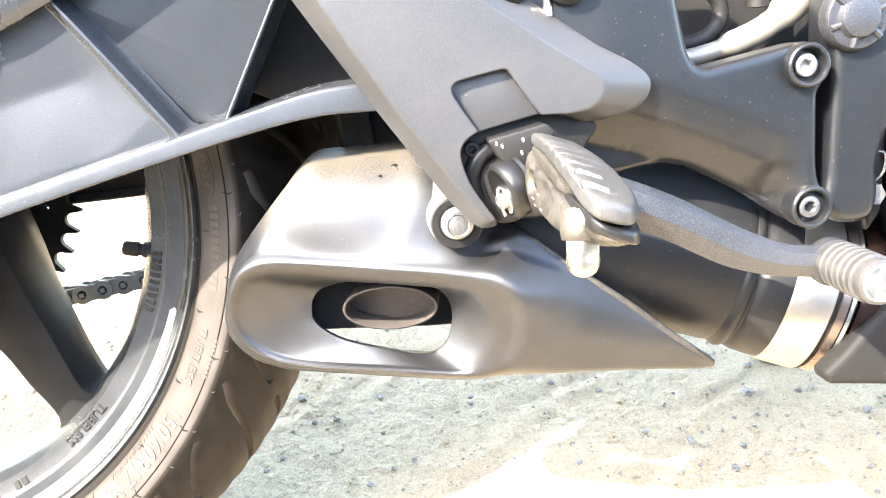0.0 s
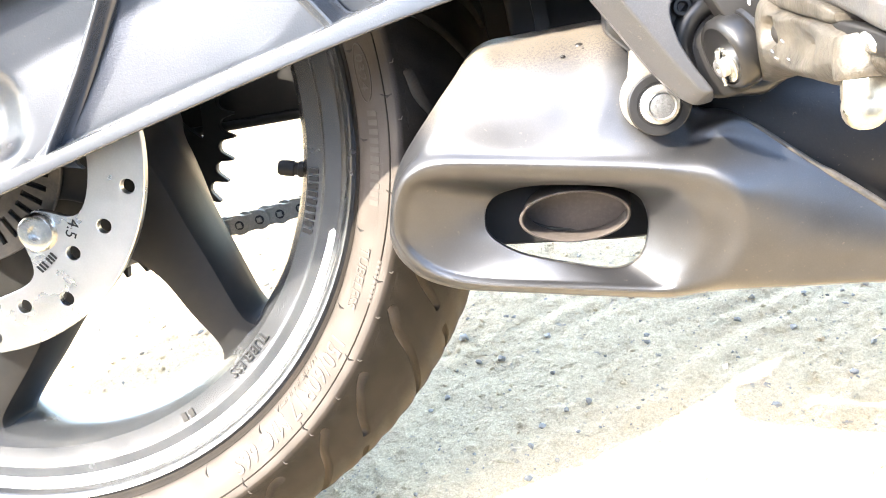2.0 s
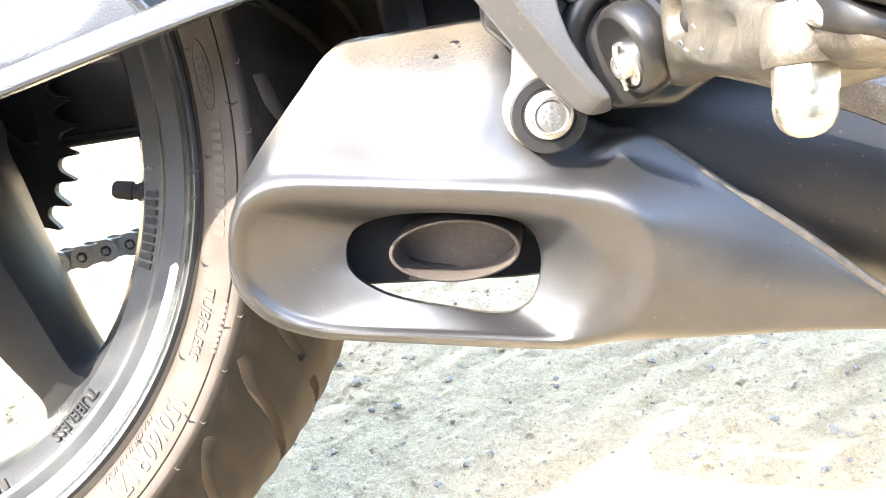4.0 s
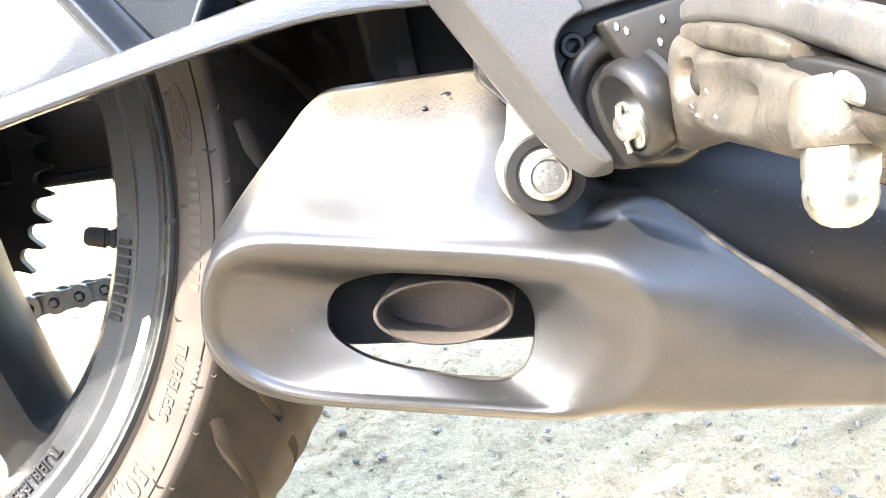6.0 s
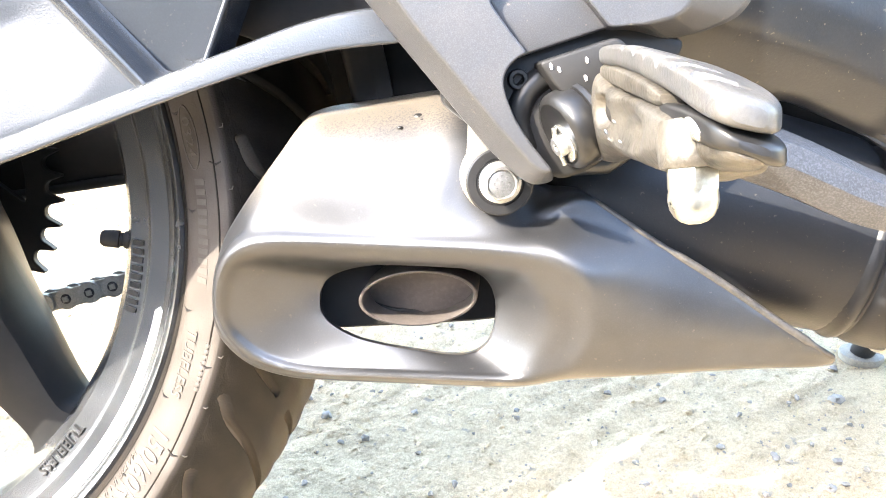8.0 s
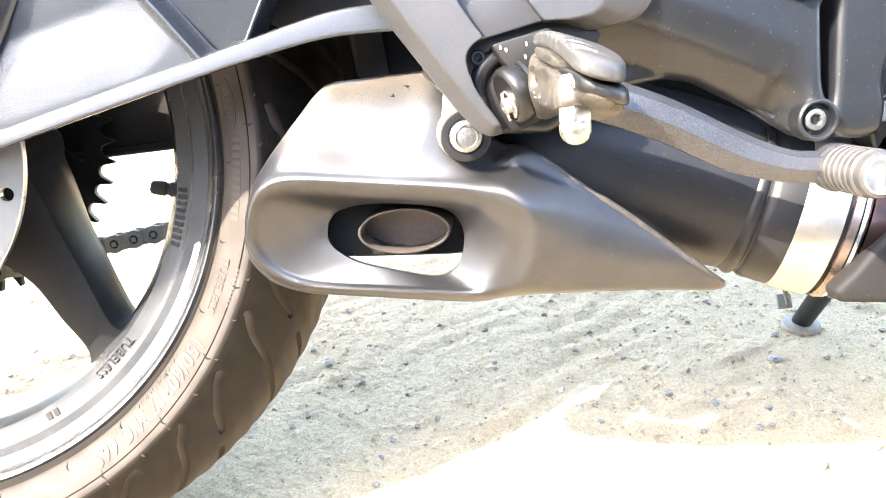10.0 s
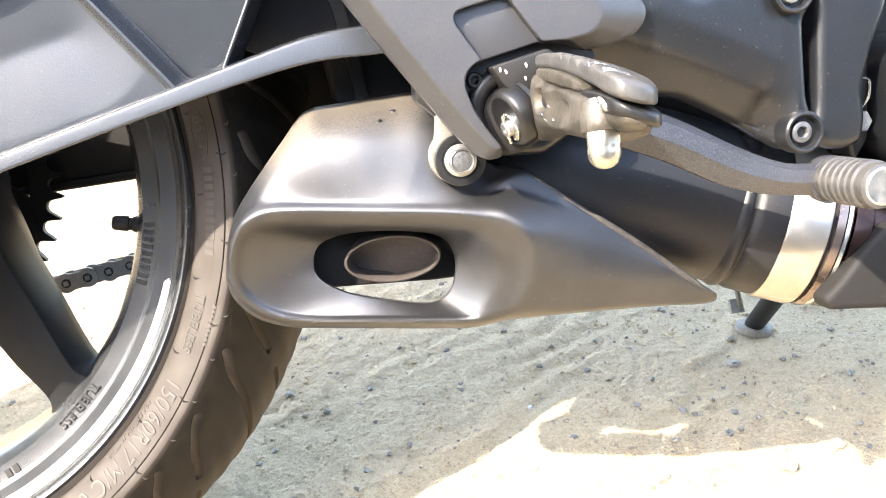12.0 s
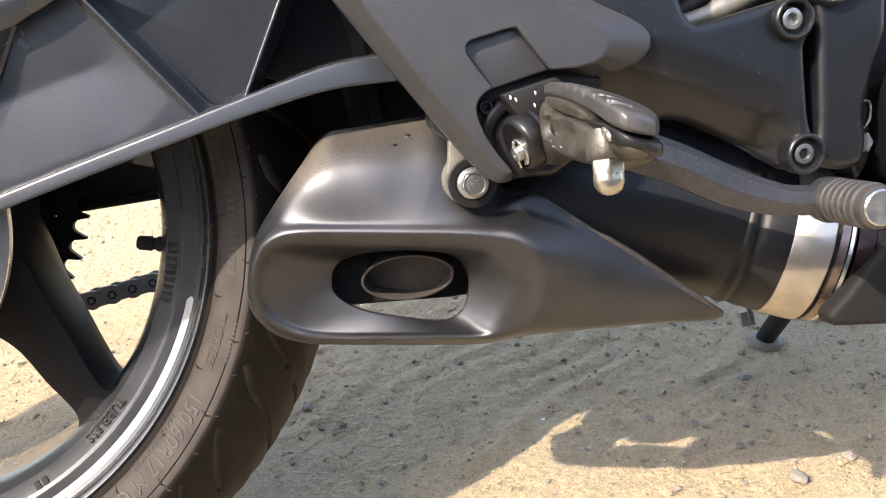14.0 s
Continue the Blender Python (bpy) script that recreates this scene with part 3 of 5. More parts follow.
# fine ribs and vent marks on the tyre
bm = bmesh.new()
for rr in (0.2340, 0.2532):
    tube(bm, [on_ring(a, rr, side_y(rr) - 0.0001) for a in np.linspace(0, 360, 181)], 0.0005, 5, cap=False)
part("tyre_rib", bm, M_TYRE, wheel)
bm = bmesh.new()
rng = random.Random(4)
for i in range(58):
    a = -25.5 + i * 360 / 58 + rng.uniform(-0.4, 0.4)
    p = on_ring(a, 0.2590, -0.0786)
    tube(bm, [p, p + on_ring(a, 0.0016, -0.0006), p + on_ring(a + 35, 0.0030, -0.0016)], [0.0004, 0.00032, 0.00016], 5)
tagged(part("tyre_vent_hairs", bm, M_LETTER, wheel), kind="stuff")
bm = bmesh.new()
for i in range(62):
    a = -21.0 + i * 360 / 62 + rng.uniform(-0.5, 0.5)
    r0 = 0.2345 if i % 2 else 0.2510
    tube(bm, [on_ring(a, r0, side_y(r0) - 0.00005), on_ring(a - 0.35, r0 + 0.0035, side_y(r0 + 0.0035) - 0.00005), on_ring(a - 0.1, r0 + 0.0060, side_y(r0 + 0.0060) - 0.00005)], [0.0003, 0.0008, 0.0004], 5)
tagged(part("tyre_vent_nicks", bm, M_DARK, wheel), kind="stuff")


# brake disc
def build_disc():
    outer = [(0.1185 * math.cos(a), 0.1185 * math.sin(a)) for a in np.linspace(0, 2 * math.pi, 180, endpoint=False)]
    inner = []
    for k in range(5):
        c = -44.6 + 72 * k
        for d, r in ((-36, 0.0862), (-24, 0.0855), (-18, 0.0838), (-14.5, 0.079), (-11.5, 0.070), (-8.5, 0.0615), (-4, 0.0585), (0, 0.0578), (4, 0.0585), (8.5, 0.0605), (11.5, 0.068), (13.5, 0.078), (17, 0.084), (24, 0.086)):
            inner.append((r * math.cos(radians(c + d)), r * math.sin(radians(c + d))))
    inner = [tuple(p) for p in spline(inner, 3)]
    holes = [inner]
    for i in range(25):
        a = radians(-14.2 - i * 14.4)
        r = (0.1088, 0.0997, 0.0905, 0.1047, 0.0957)[i % 5]
        holes.append([(r * math.cos(a) + 0.0042 * math.cos(b), r * math.sin(a) + 0.0042 * math.sin(b)) for b in np.linspace(0, 2 * math.pi, 18, endpoint=False)])
    bm = bmesh.new()
    slab(bm, outer, -0.0790, -0.0745, 0.0005, holes, 1)
    return part("brake_disc", bm, M_DISC, bike, "bare steel drilled brake disc")


disc = build_disc()
for k in range(5):
    p = on_ring(-44.6 + 72 * k, 0.0682, -0.0792)
    bm = bmesh.new()
    turned(bm, p, (0, -1, 0), [(-0.002, 0.0112), (0.0015, 0.0112), (0.0035, 0.0100), (0.0040, 0.0085), (0.0040, 0.0042), (0.0010, 0.0040)], 36)
    part("disc_bolt", bm, M_CHROME, disc, "polished round-head disc bolt")


def flat_words(name, words, size, centre, angle, y, mat, parent):
    vs, fs = text_flat(words, size, 0.0003)
    bm = bmesh.new()
    ca, sa = math.cos(radians(angle)), math.sin(radians(angle))
    mid = vs.mean(0)
    nv = [bm.verts.new((centre[0] + (x - mid[0]) * ca - (yy - mid[1]) * sa, y - z, centre[1] + (x - mid[0]) * sa + (yy - mid[1]) * ca)) for x, yy, z in vs]
    for f in fs:
        try:
            bm.faces.new([nv[i] for i in f])
        except ValueError:
            pass
    return part(name, bm, mat, parent, "", False)


c = on_ring(-35.4, 0.0828, 0)
flat_words("disc_lettering", "4.5", 0.0065, (c.x, c.z), -115, -0.0791, M_DARK, disc)
bm = bmesh.new()
for i in range(6):
    c = on_ring(-48.8 - i * 1.5 - (0.9 if i > 2 else 0), 0.0826, 0)
    u, v = Vector((math.cos(radians(-50)), 0, math.sin(radians(-50)))), Vector((-math.sin(radians(-50)), 0, math.cos(radians(-50))))
    q = [bm.verts.new(Vector((c.x, -0.0793, c.z)) + u * a * 0.0025 + v * b * 0.0007) for a, b in ((-1, -1), (1, -1), (1, 1), (-1, 1))]
    bm.faces.new(q)
part("disc_marking", bm, M_DARK, disc)

# hub carrier with slotted sensor ring
M_SENSOR = material("dull_sensor_steel", (0.035, 0.035, 0.035), 0.5, metal=0.3, grain=0.3, dust=0.2)
bm = bmesh.new()
outline = [(0.066 * math.cos(a), 0.066 * math.sin(a)) for a in np.linspace(0, 2 * math.pi, 120, endpoint=False)]
slots = []
for i in range(42):
    a = 2 * math.pi * i / 42
    slots.append([(r * math.cos(a + d / r), r * math.sin(a + d / r)) for r, d in ((0.046, -0.0016), (0.046, 0.0016), (0.059, 0.0016), (0.059, -0.0016))])
slab(bm, outline, -0.070, -0.067, 0.0006, slots, 1)
part("sensor_ring", bm, M_SENSOR, bike, "dull slotted sensor ring")
bm = bmesh.new()
turned(bm, (0, -0.050, 0), (0, -1, 0), [(0, 0.058), (0.014, 0.062), (0.016, 0.055), (0.019, 0.040), (0.024, 0.030), (0.044, 0.026), (0.046, 0.022)], 48)
part("disc_carrier", bm, M_DARK, bike)

# sprocket and chain on the far side
def build_sprocket():
    """Forty-five pointed teeth between round roller seats."""
    pts = []
    teeth, pitch_r, seat = 45, 0.1138, 0.0052
    for i in range(teeth):
        tip = radians(-9.8 + 8.0 * i)
        for d, r in ((-0.35, 0.1193), (0.35, 0.1193)):
            pts.append((r * math.cos(tip + radians(d)), r * math.sin(tip + radians(d))))
        mid = tip + radians(4.0)
        for b in np.linspace(-62, 62, 7):
            r, t = pitch_r - seat * math.cos(radians(b)), seat * math.sin(radians(b))
            pts.append((r * math.cos(mid) - t * math.sin(mid), r * math.sin(mid) + t * math.cos(mid)))
    holes = []
    for k in range(6):
        c = 60 * k + 10
        ring = [(0.0965, d) for d in np.linspace(-22, 22, 14)] + [(0.078, 14), (0.066, 0), (0.078, -14)]
        holes.append(rounded([(r * math.cos(radians(c + d)), r * math.sin(radians(c + d))) for r, d in ring], 0.006, 3))
    bm = bmesh.new()
    slab(bm, pts, 0.0695, 0.0755, 0.0006, holes, 1)
    return part("sprocket", bm, M_DARK, bike, "black toothed rear sprocket")


build_sprocket()


def link_mesh(inner):
    """One chain link: waisted side plates, and rollers or riveted square-ended pins."""
    bm = bmesh.new()
    p = 0.0159
    shape = []
    for side in (1, -1):
        for a in np.linspace(-125, 125, 15):
            x = side * (p / 2 + 0.0074 * math.cos(radians(a)))
            shape.append((x, side * 0.0074 * math.sin(radians(a))))
    for y in ((-0.0062, 0.0045) if inner else (-0.0088, 0.0070)):
        slab(bm, shape, y, y + 0.0018, 0.0004, (), 1)
    for e in (-1, 1):
        if inner:
            turned(bm, (e * p / 2, 0.006, 0), (0, -1, 0), [(0, 0.005), (0.012, 0.005)], 14)
    me = bpy.data.meshes.new("chain_link")
    bmesh.ops.recalc_face_normals(bm, faces=bm.faces[:])
    bm.to_mesh(me)
    bm.free()
    me.materials.append(M_CHAIN)
    return me


def pin_mesh():
    """The riveted end of a chain pin, in a dark greasy ring."""
    bm = bmesh.new()
    turned(bm, (0, 0.010, 0), (0, -1, 0), [(0, 0.0034), (0.0191, 0.0034), (0.0193, 0.0024)], 16)
    me = bpy.data.meshes.new("chain_pin")
    bmesh.ops.recalc_face_normals(bm, faces=bm.faces[:])
    bm.to_mesh(me)
    bm.free()
    me.materials.append(M_BLACKBOLT)
    bm = bmesh.new()
    turned(bm, (0, -0.0090, 0), (0, -1, 0), [(0, 0.0026), (0.0012, 0.0024), (0.0014, 0.0017)], 4)
    head = bpy.data.meshes.new("rivet")
    bmesh.ops.recalc_face_normals(bm, faces=bm.faces[:])
    bm.to_mesh(head)
    bm.free()
    head.materials.append(M_CHAIN)
    return me, head


links, (pin_me, rivet_me) = (link_mesh(False), link_mesh(True)), pin_mesh()
chain = mesh_object("drive_chain", links[1], M_CHAIN, bike, "greasy grey roller chain")
chain.location = AXLE + Vector((0.0112, 0.0725, -0.1034))
chain.rotation_euler = (0, radians(-10.9), 0)
for i in range(34):
    li = mesh_object("chain_link", links[i % 2], M_CHAIN, chain)
    li.location = (0.0159 * (i + 1), 0, 0)
    for held in (pin_me, rivet_me):
        li = mesh_object(held.name, held, M_CHAIN, chain)
        li.location = (0.0159 * (i + 0.5), 0, 0)

# swingarm far leg and chain guard behind the wheel
bm = bmesh.new()
slab(bm, rounded([(-0.02, -0.030), (0.07, -0.016), (0.18, -0.008), (0.40, 0.02), (0.40, 0.10), (0.16, 0.085), (-0.02, 0.03)], 0.01), 0.086, 0.11, 0.003)
tube(bm, [(0.02, 0.088, -0.020), (0.10, 0.086, -0.0145), (0.18, 0.085, -0.0085), (0.40, 0.085, 0.018)], 0.0035, 10)
part("far_swingarm_leg", bm, M_DARK, bike, "black swingarm leg behind the wheel")

# ---- swingarm near leg ----
bm = bmesh.new()
slab(bm, rounded([(-0.03, -0.030), (0.044, -0.020), (0.135, 0.008), (0.238, 0.043), (0.232, 0.056), (0.180, 0.122), (0.140, 0.108), (0.06, 0.080), (-0.03, 0.05)], 0.004), -0.121, -0.105, 0.002)
def web_shape(x, z):
    """A shallow hollow along the panel, and the deep pocket of the chain adjuster."""
    hollow = -0.003 * max(0.0, 1 - abs(from_line(x, z, [(0.05, 0.03), (0.12, 0.055), (0.19, 0.075)])) / 0.04)
    q = math.hypot(max(0.0, abs(x - 0.030) - 0.022) / 0.026, max(0.0, abs(z - 0.5 * (x - 0.03) * 0.3 - 0.014) - 0.004) / 0.020)
    k = max(0.0, min(1.0, 1.25 - q))
    return hollow - 0.013 * k * k * (3 - 2 * k)


relief(bm, -0.121, web_shape, 0.0032, 7)
arm = part("swingarm", bm, M_ARM, bike, "textured black cast swingarm with stiffening ribs")
bm = bmesh.new()
slab(bm, rounded([(0.225, 0.045), (0.262, 0.052), (0.272, 0.068), (0.300, 0.128), (0.300, 0.165), (0.17, 0.125)], 0.004), -0.110, -0.092, 0.002)
for v in bm.verts:
    v.co.y += (0.11 - v.co.z) * 0.11
part("web_panel", bm, M_ARM, arm)
# flanges
bm = bmesh.new()
low = spline([(-0.03, -0.049), (0.044, -0.0255), (0.135, 0.0040), (0.223, 0.0303), (0.283, 0.0466), (0.3135, 0.0528), (0.345, 0.0545), (0.40, 0.056)], 6, False)
top = spline([(-0.03, -0.040), (0.044, -0.0168), (0.137, 0.0135), (0.2244, 0.0403), (0.2845, 0.0588), (0.315, 0.0668), (0.345, 0.0695), (0.40, 0.071)], 6, False)
rows = []
for (x, z), (u, w) in zip(low, top):
    f = np.interp(x, [0.2, 0.3], [0.0, 1.0])
    rows.append([(x, -0.1190, z + 0.0012), (x, -0.1346, z), (x, -0.1353, z + 0.0004), (x, -0.1356, z + 0.0009), (x, -0.1356, z + 0.0017), (u, -0.1350, w - 0.0026), (u, -0.1349, w - 0.0018), (u, -0.1344, w - 0.0009), (u, -0.1330, w - 0.0003), (u, -0.1310, w), (u, -0.1200 + 0.008 * f, w + 0.002), (u, -0.1185 + 0.0335 * f, w + 0.002)])
grid_faces(bm, rows, True, True, True)
part("lower_flange", bm, M_ARM, arm)
bm = bmesh.new()
rows = []
for x, z in spline([(-0.03, 0.040), (0.063, 0.070), (0.148, 0.0985), (0.167, 0.107), (0.25, 0.150), (0.32, 0.19)], 4, False):
    rows.append([(x, -0.09, z), (x, -0.1240, z - 0.003), (x, -0.1300, z - 0.004), (x, -0.1340, z + 0.001), (x, -0.1350, z + 0.012), (x, -0.130, z + 0.024), (x, -0.09, z + 0.026)])
grid_faces(bm, rows, True, True, True)
part("upper_flange", bm, M_ARM, arm)


def rib(points, front, left, right, foot=0.014):
    """A thin cast rib: left and right give the spread and depth of each flank; the foot flares out in a fillet."""
    bm = bmesh.new()
    rows = []
    p = [Vector((x, 0, z)) for x, z in spline(points, 8, False)]
    run = [0.0]
    for a, b in zip(p, p[1:]):
        run.append(run[-1] + (b - a).length)
    for i, q in enumerate(p):
        d = (p[min(i + 1, len(p) - 1)] - p[max(0, i - 1)]).normalized()
        s = Vector((-d.z, 0, d.x))
        near = max(0.0, 1 - (run[-1] - run[i]) / foot)
        flare = foot * (1 - math.sqrt(max(0.0, 1 - near * near)))
        row = []
        for side, (wide, deep) in ((-1, left), (1, right)):
            half = [(0.0004, 0.0), (0.0008, 0.0003), (0.0012, 0.0012), (0.0017 + 0.12 * wide + 0.25 * flare, 0.35 * deep), (0.0017 + 0.35 * wide + 0.5 * flare, 0.68 * deep), (0.0017 + 0.68 * wide + 0.8 * flare, 0.92 * deep), (0.0017 + wide + flare, deep), (0.0019 + wide + flare, deep + 0.003)]
            line = [q + s * side * w + Vector((0, front + h, 0)) for w, h in half]
            row += line[::-1] if side < 0 else line
        rows.append(row)
    grid_faces(bm, rows, True, True, True)
    return part("rib", bm, M_ARM, arm)


rib([(0.1780, 0.1230), (0.1912, 0.1076), (0.2144, 0.0788), (0.2374, 0.0498), (0.2410, 0.0450)], -0.1265, (0.0035, 0.0055), (0.0050, 0.0190), 0.004)
rib([(0.3080, 0.1380), (0.2901, 0.1010), (0.2796, 0.0794), (0.2691, 0.0576), (0.2655, 0.0500)], -0.1300, (0.0022, 0.0200), (0.0022, 0.0240), 0.009)
rib([(0.150, 0.100), (0.135, 0.0700), (0.115, 0.034), (0.094, 0.0015), (0.091, -0.006)], -0.1290, (0.0035, 0.008), (0.0035, 0.008), 0.010)
# axle end: adjuster pocket, stud and axle nut
bm = bmesh.new()
rows = [(0, 0.0052)]
for i in range(14):
    rows += [(0.001 + i * 0.0011, 0.0052), (0.0015 + i * 0.0011, 0.0047)]
rows += [(0.018, 0.0050), (0.019, 0.0040)]
turned(bm, (0.046, -0.126, 0.0125), (1, -0.1, 0), rows, 24)
part("adjuster_stud", bm, M_CHROME, arm, "bright threaded adjuster stud")
bm = bmesh.new()
turned(bm, (0.035, -0.128, -0.0165), (0, -1, 0), [(0, 0.019), (0.005, 0.019), (0.006, 0.017), (0.0062, 0.015), (0.013, 0.0145), (0.015, 0.011)], 36)
part("axle_nut", bm, M_CHROME, arm)

# caliper bracket behind the disc
bm = bmesh.new()
slab(bm, rounded([(0.02, -0.005), (0.088, 0.000), (0.0855, -0.022), (0.078, -0.040), (0.064, -0.034), (0.03, -0.03)], 0.006), -0.066, -0.054, 0.002)
part("caliper_bracket", bm, M_DARK, bike)

# ---- silencer ----
def polar(points, centre, angles):
    """Distance and depth of a closed outline (x, z, y) at given angles round a centre."""
    d = spline(points, 14)
    a = np.arctan2(d[:, 1] - centre[1], d[:, 0] - centre[0])
    r = np.hypot(d[:, 1] - centre[1], d[:, 0] - centre[0])
    o = np.argsort(a)
    a, r, y = a[o], r[o], d[o, 2]
    a = np.concatenate([a - 2 * np.pi, a, a + 2 * np.pi])
    return np.interp(angles, a, np.tile(r, 3)), np.interp(angles, a, np.tile(y, 3))


def build_shell():
    c = (0.336, -0.055)
    # window edge, floor of the dish, inside of the lip, crest of the lip
    window = [(0.3003, -0.0553, -0.1127), (0.3017, -0.0479, -0.1125), (0.3071, -0.0421, -0.1128), (0.319, -0.0389, -0.1137), (0.3358, -0.0384, -0.1152), (0.3518, -0.0397, -0.1167), (0.3677, -0.0427, -0.1182), (0.3763, -0.0484, -0.1192), (0.3797, -0.0585, -0.12), (0.3785, -0.0693, -0.1203), (0.3749, -0.0773, -0.1203), (0.3676, -0.082, -0.1198), (0.3578, -0.0825, -0.1189), (0.3418, -0.0794, -0.1174), (0.3258, -0.0757, -0.1158), (0.3148, -0.0718, -0.1146), (0.3054, -0.0657, -0.1136), (0.3011, -0.0603, -0.1129)]
    lip_in = [(0.2629, -0.0504, -0.1208), (0.2663, -0.0404, -0.1251), (0.2728, -0.0331, -0.1271), (0.2833, -0.0295, -0.1306), (0.2956, -0.0297, -0.1331), (0.3229, -0.032, -0.138), (0.3531, -0.0344, -0.1435), (0.377, -0.0371, -0.1475), (0.3883, -0.0409, -0.1485), (0.395, -0.0476, -0.1495), (0.3989, -0.0569, -0.147), (0.398, -0.0672, -0.1431), (0.3937, -0.0767, -0.1388), (0.3865, -0.0841, -0.1346), (0.3786, -0.0876, -0.1317), (0.3534, -0.0867, -0.1267), (0.328, -0.0851, -0.122), (0.3023, -0.0832, -0.1173), (0.2864, -0.0803, -0.115), (0.2742, -0.0744, -0.1145), (0.2662, -0.0666, -0.1157), (0.2628, -0.0592, -0.1176)]
    crest = [(0.258, -0.0494, -0.1236), (0.2614, -0.0377, -0.1286), (0.2675, -0.0281, -0.1333), (0.2769, -0.0226, -0.1372), (0.2877, -0.0211, -0.1401), (0.3087, -0.0223, -0.144), (0.3383, -0.0248, -0.1494), (0.3677, -0.0272, -0.1546), (0.3851, -0.0301, -0.1573), (0.3968, -0.036, -0.1576), (0.405, -0.045, -0.1561), (0.4081, -0.0562, -0.1527), (0.4074, -0.068, -0.1483), (0.4029, -0.0789, -0.1434), (0.3946, -0.0865, -0.1389), (0.3843, -0.0899, -0.1356), (0.3593, -0.089, -0.1306), (0.3277, -0.087, -0.1247), (0.3021, -0.0855, -0.1199), (0.2847, -0.0829, -0.1172), (0.2709, -0.0769, -0.1164), (0.2619, -0.0672, -0.118), (0.2582, -0.0581, -0.1205)]
    # the body just outside the lip
    waist = [(0.2554, -0.0503, -0.1178), (0.2583, -0.0384, -0.1226), (0.2633, -0.028, -0.1275), (0.2723, -0.0201, -0.1322), (0.285, -0.0168, -0.136), (0.3091, -0.0176, -0.1408), (0.3389, -0.0198, -0.1463), (0.3684, -0.0226, -0.1515), (0.3889, -0.0253, -0.1548), (0.4027, -0.0308, -0.1602), (0.4121, -0.041, -0.1624), (0.4161, -0.0559, -0.1585), (0.4146, -0.0692, -0.1534), (0.4087, -0.0823, -0.1452), (0.3987, -0.0899, -0.1364), (0.3867, -0.0941, -0.1296), (0.3596, -0.0931, -0.1242), (0.3276, -0.0911, -0.1182), (0.3017, -0.0895, -0.1134), (0.2839, -0.0873, -0.1104), (0.2683, -0.0811, -0.1094), (0.2584, -0.0701, -0.1113), (0.2552, -0.0598, -0.1143)]
    ridge = [(0.2552, -0.0506, -0.116), (0.259, -0.0373, -0.12), (0.2653, -0.0262, -0.124), (0.2738, -0.017, -0.128), (0.2834, -0.0068, -0.131), (0.293, 0.0027, -0.134), (0.3033, 0.0086, -0.136), (0.3157, 0.0115, -0.137), (0.3303, 0.013, -0.138), (0.3486, 0.0141, -0.138), (0.364, 0.0161, -0.138), (0.3761, 0.0129, -0.138), (0.3866, -0.0046, -0.141), (0.394, -0.0187, -0.146), (0.4127, -0.0205, -0.1465), (0.4409, -0.0345, -0.148), (0.4711, -0.0567, -0.148), (0.4933, -0.0748, -0.1455), (0.4932, -0.0853, -0.142), (0.4409, -0.0880, -0.143), (0.407, -0.092, -0.132), (0.3861, -0.097, -0.122), (0.3601, -0.0959, -0.118), (0.3276, -0.0933, -0.114), (0.3015, -0.0914, -0.11), (0.2835, -0.0895, -0.107), (0.2668, -0.0831, -0.106), (0.2568, -0.0715, -0.109), (0.254, -0.0603, -0.113)]
    rim = [(0.254, -0.0516, -0.107), (0.2573, -0.0374, -0.113), (0.2626, -0.0239, -0.116), (0.2714, -0.0112, -0.117), (0.2822, 0.002, -0.117), (0.2917, 0.013, -0.116), (0.2999, 0.0226, -0.115), (0.3072, 0.0273, -0.114), (0.3199, 0.0287, -0.113), (0.3454, 0.0307, -0.113), (0.3664, 0.0318, -0.113), (0.3765, 0.0275, -0.112), (0.39, 0.002, -0.128), (0.402, -0.0085, -0.134), (0.4095, -0.0098, -0.139), (0.4185, -0.0128, -0.142), (0.443, -0.0315, -0.1445), (0.47, -0.051, -0.145), (0.495, -0.0705, -0.1435), (0.514, -0.0845, -0.141), (0.5225, -0.0905, -0.137), (0.5185, -0.0945, -0.134), (0.49, -0.0928, -0.134), (0.44, -0.0918, -0.132), (0.4057, -0.094, -0.123), (0.385, -0.097, -0.107), (0.36, -0.0955, -0.101), (0.3277, -0.093, -0.096), (0.3012, -0.091, -0.093), (0.284, -0.089, -0.092), (0.268, -0.082, -0.093), (0.258, -0.071, -0.096), (0.254, -0.061, -0.101)]
    back = [(x + (0.336 - x) * 0.03, z + (0.002 if z > -0.02 else 0.003), (-0.070 if z > -0.02 else min(y + 0.016, -0.085))) for x, z, y in rim]
    # angles follow the outermost outline so that its corners stay sharp
    d = spline(rim, 10)
    ang = np.sort(np.unwrap(np.arctan2(d[:, 1] - c[1], d[:, 0] - c[0])) % (2 * np.pi))
    ang = np.sort(np.concatenate([ang, np.linspace(0, 2 * np.pi, 90, endpoint=False)]))
    kept = [ang[0]]
    for a in ang[1:]:
        if a - kept[-1] > 0.005 and a < ang[0] + 2 * np.pi - 0.005:
            kept.append(a)
    ang = np.array(kept)
    levels = [polar(p, c, ang) for p in (window, lip_in, crest, waist, ridge, rim, back)]
    ctrl = np.array([[(c[0] + r * np.cos(a), y, c[1] + r * np.sin(a)) for r, y, a in zip(R, Y, ang)] for R, Y in levels])
    rows = []
    first_in = ctrl[0] + (ctrl[0] - ctrl[1]) * 0.0 + np.array([0, 0.003, 0])
    rows.append(first_in)
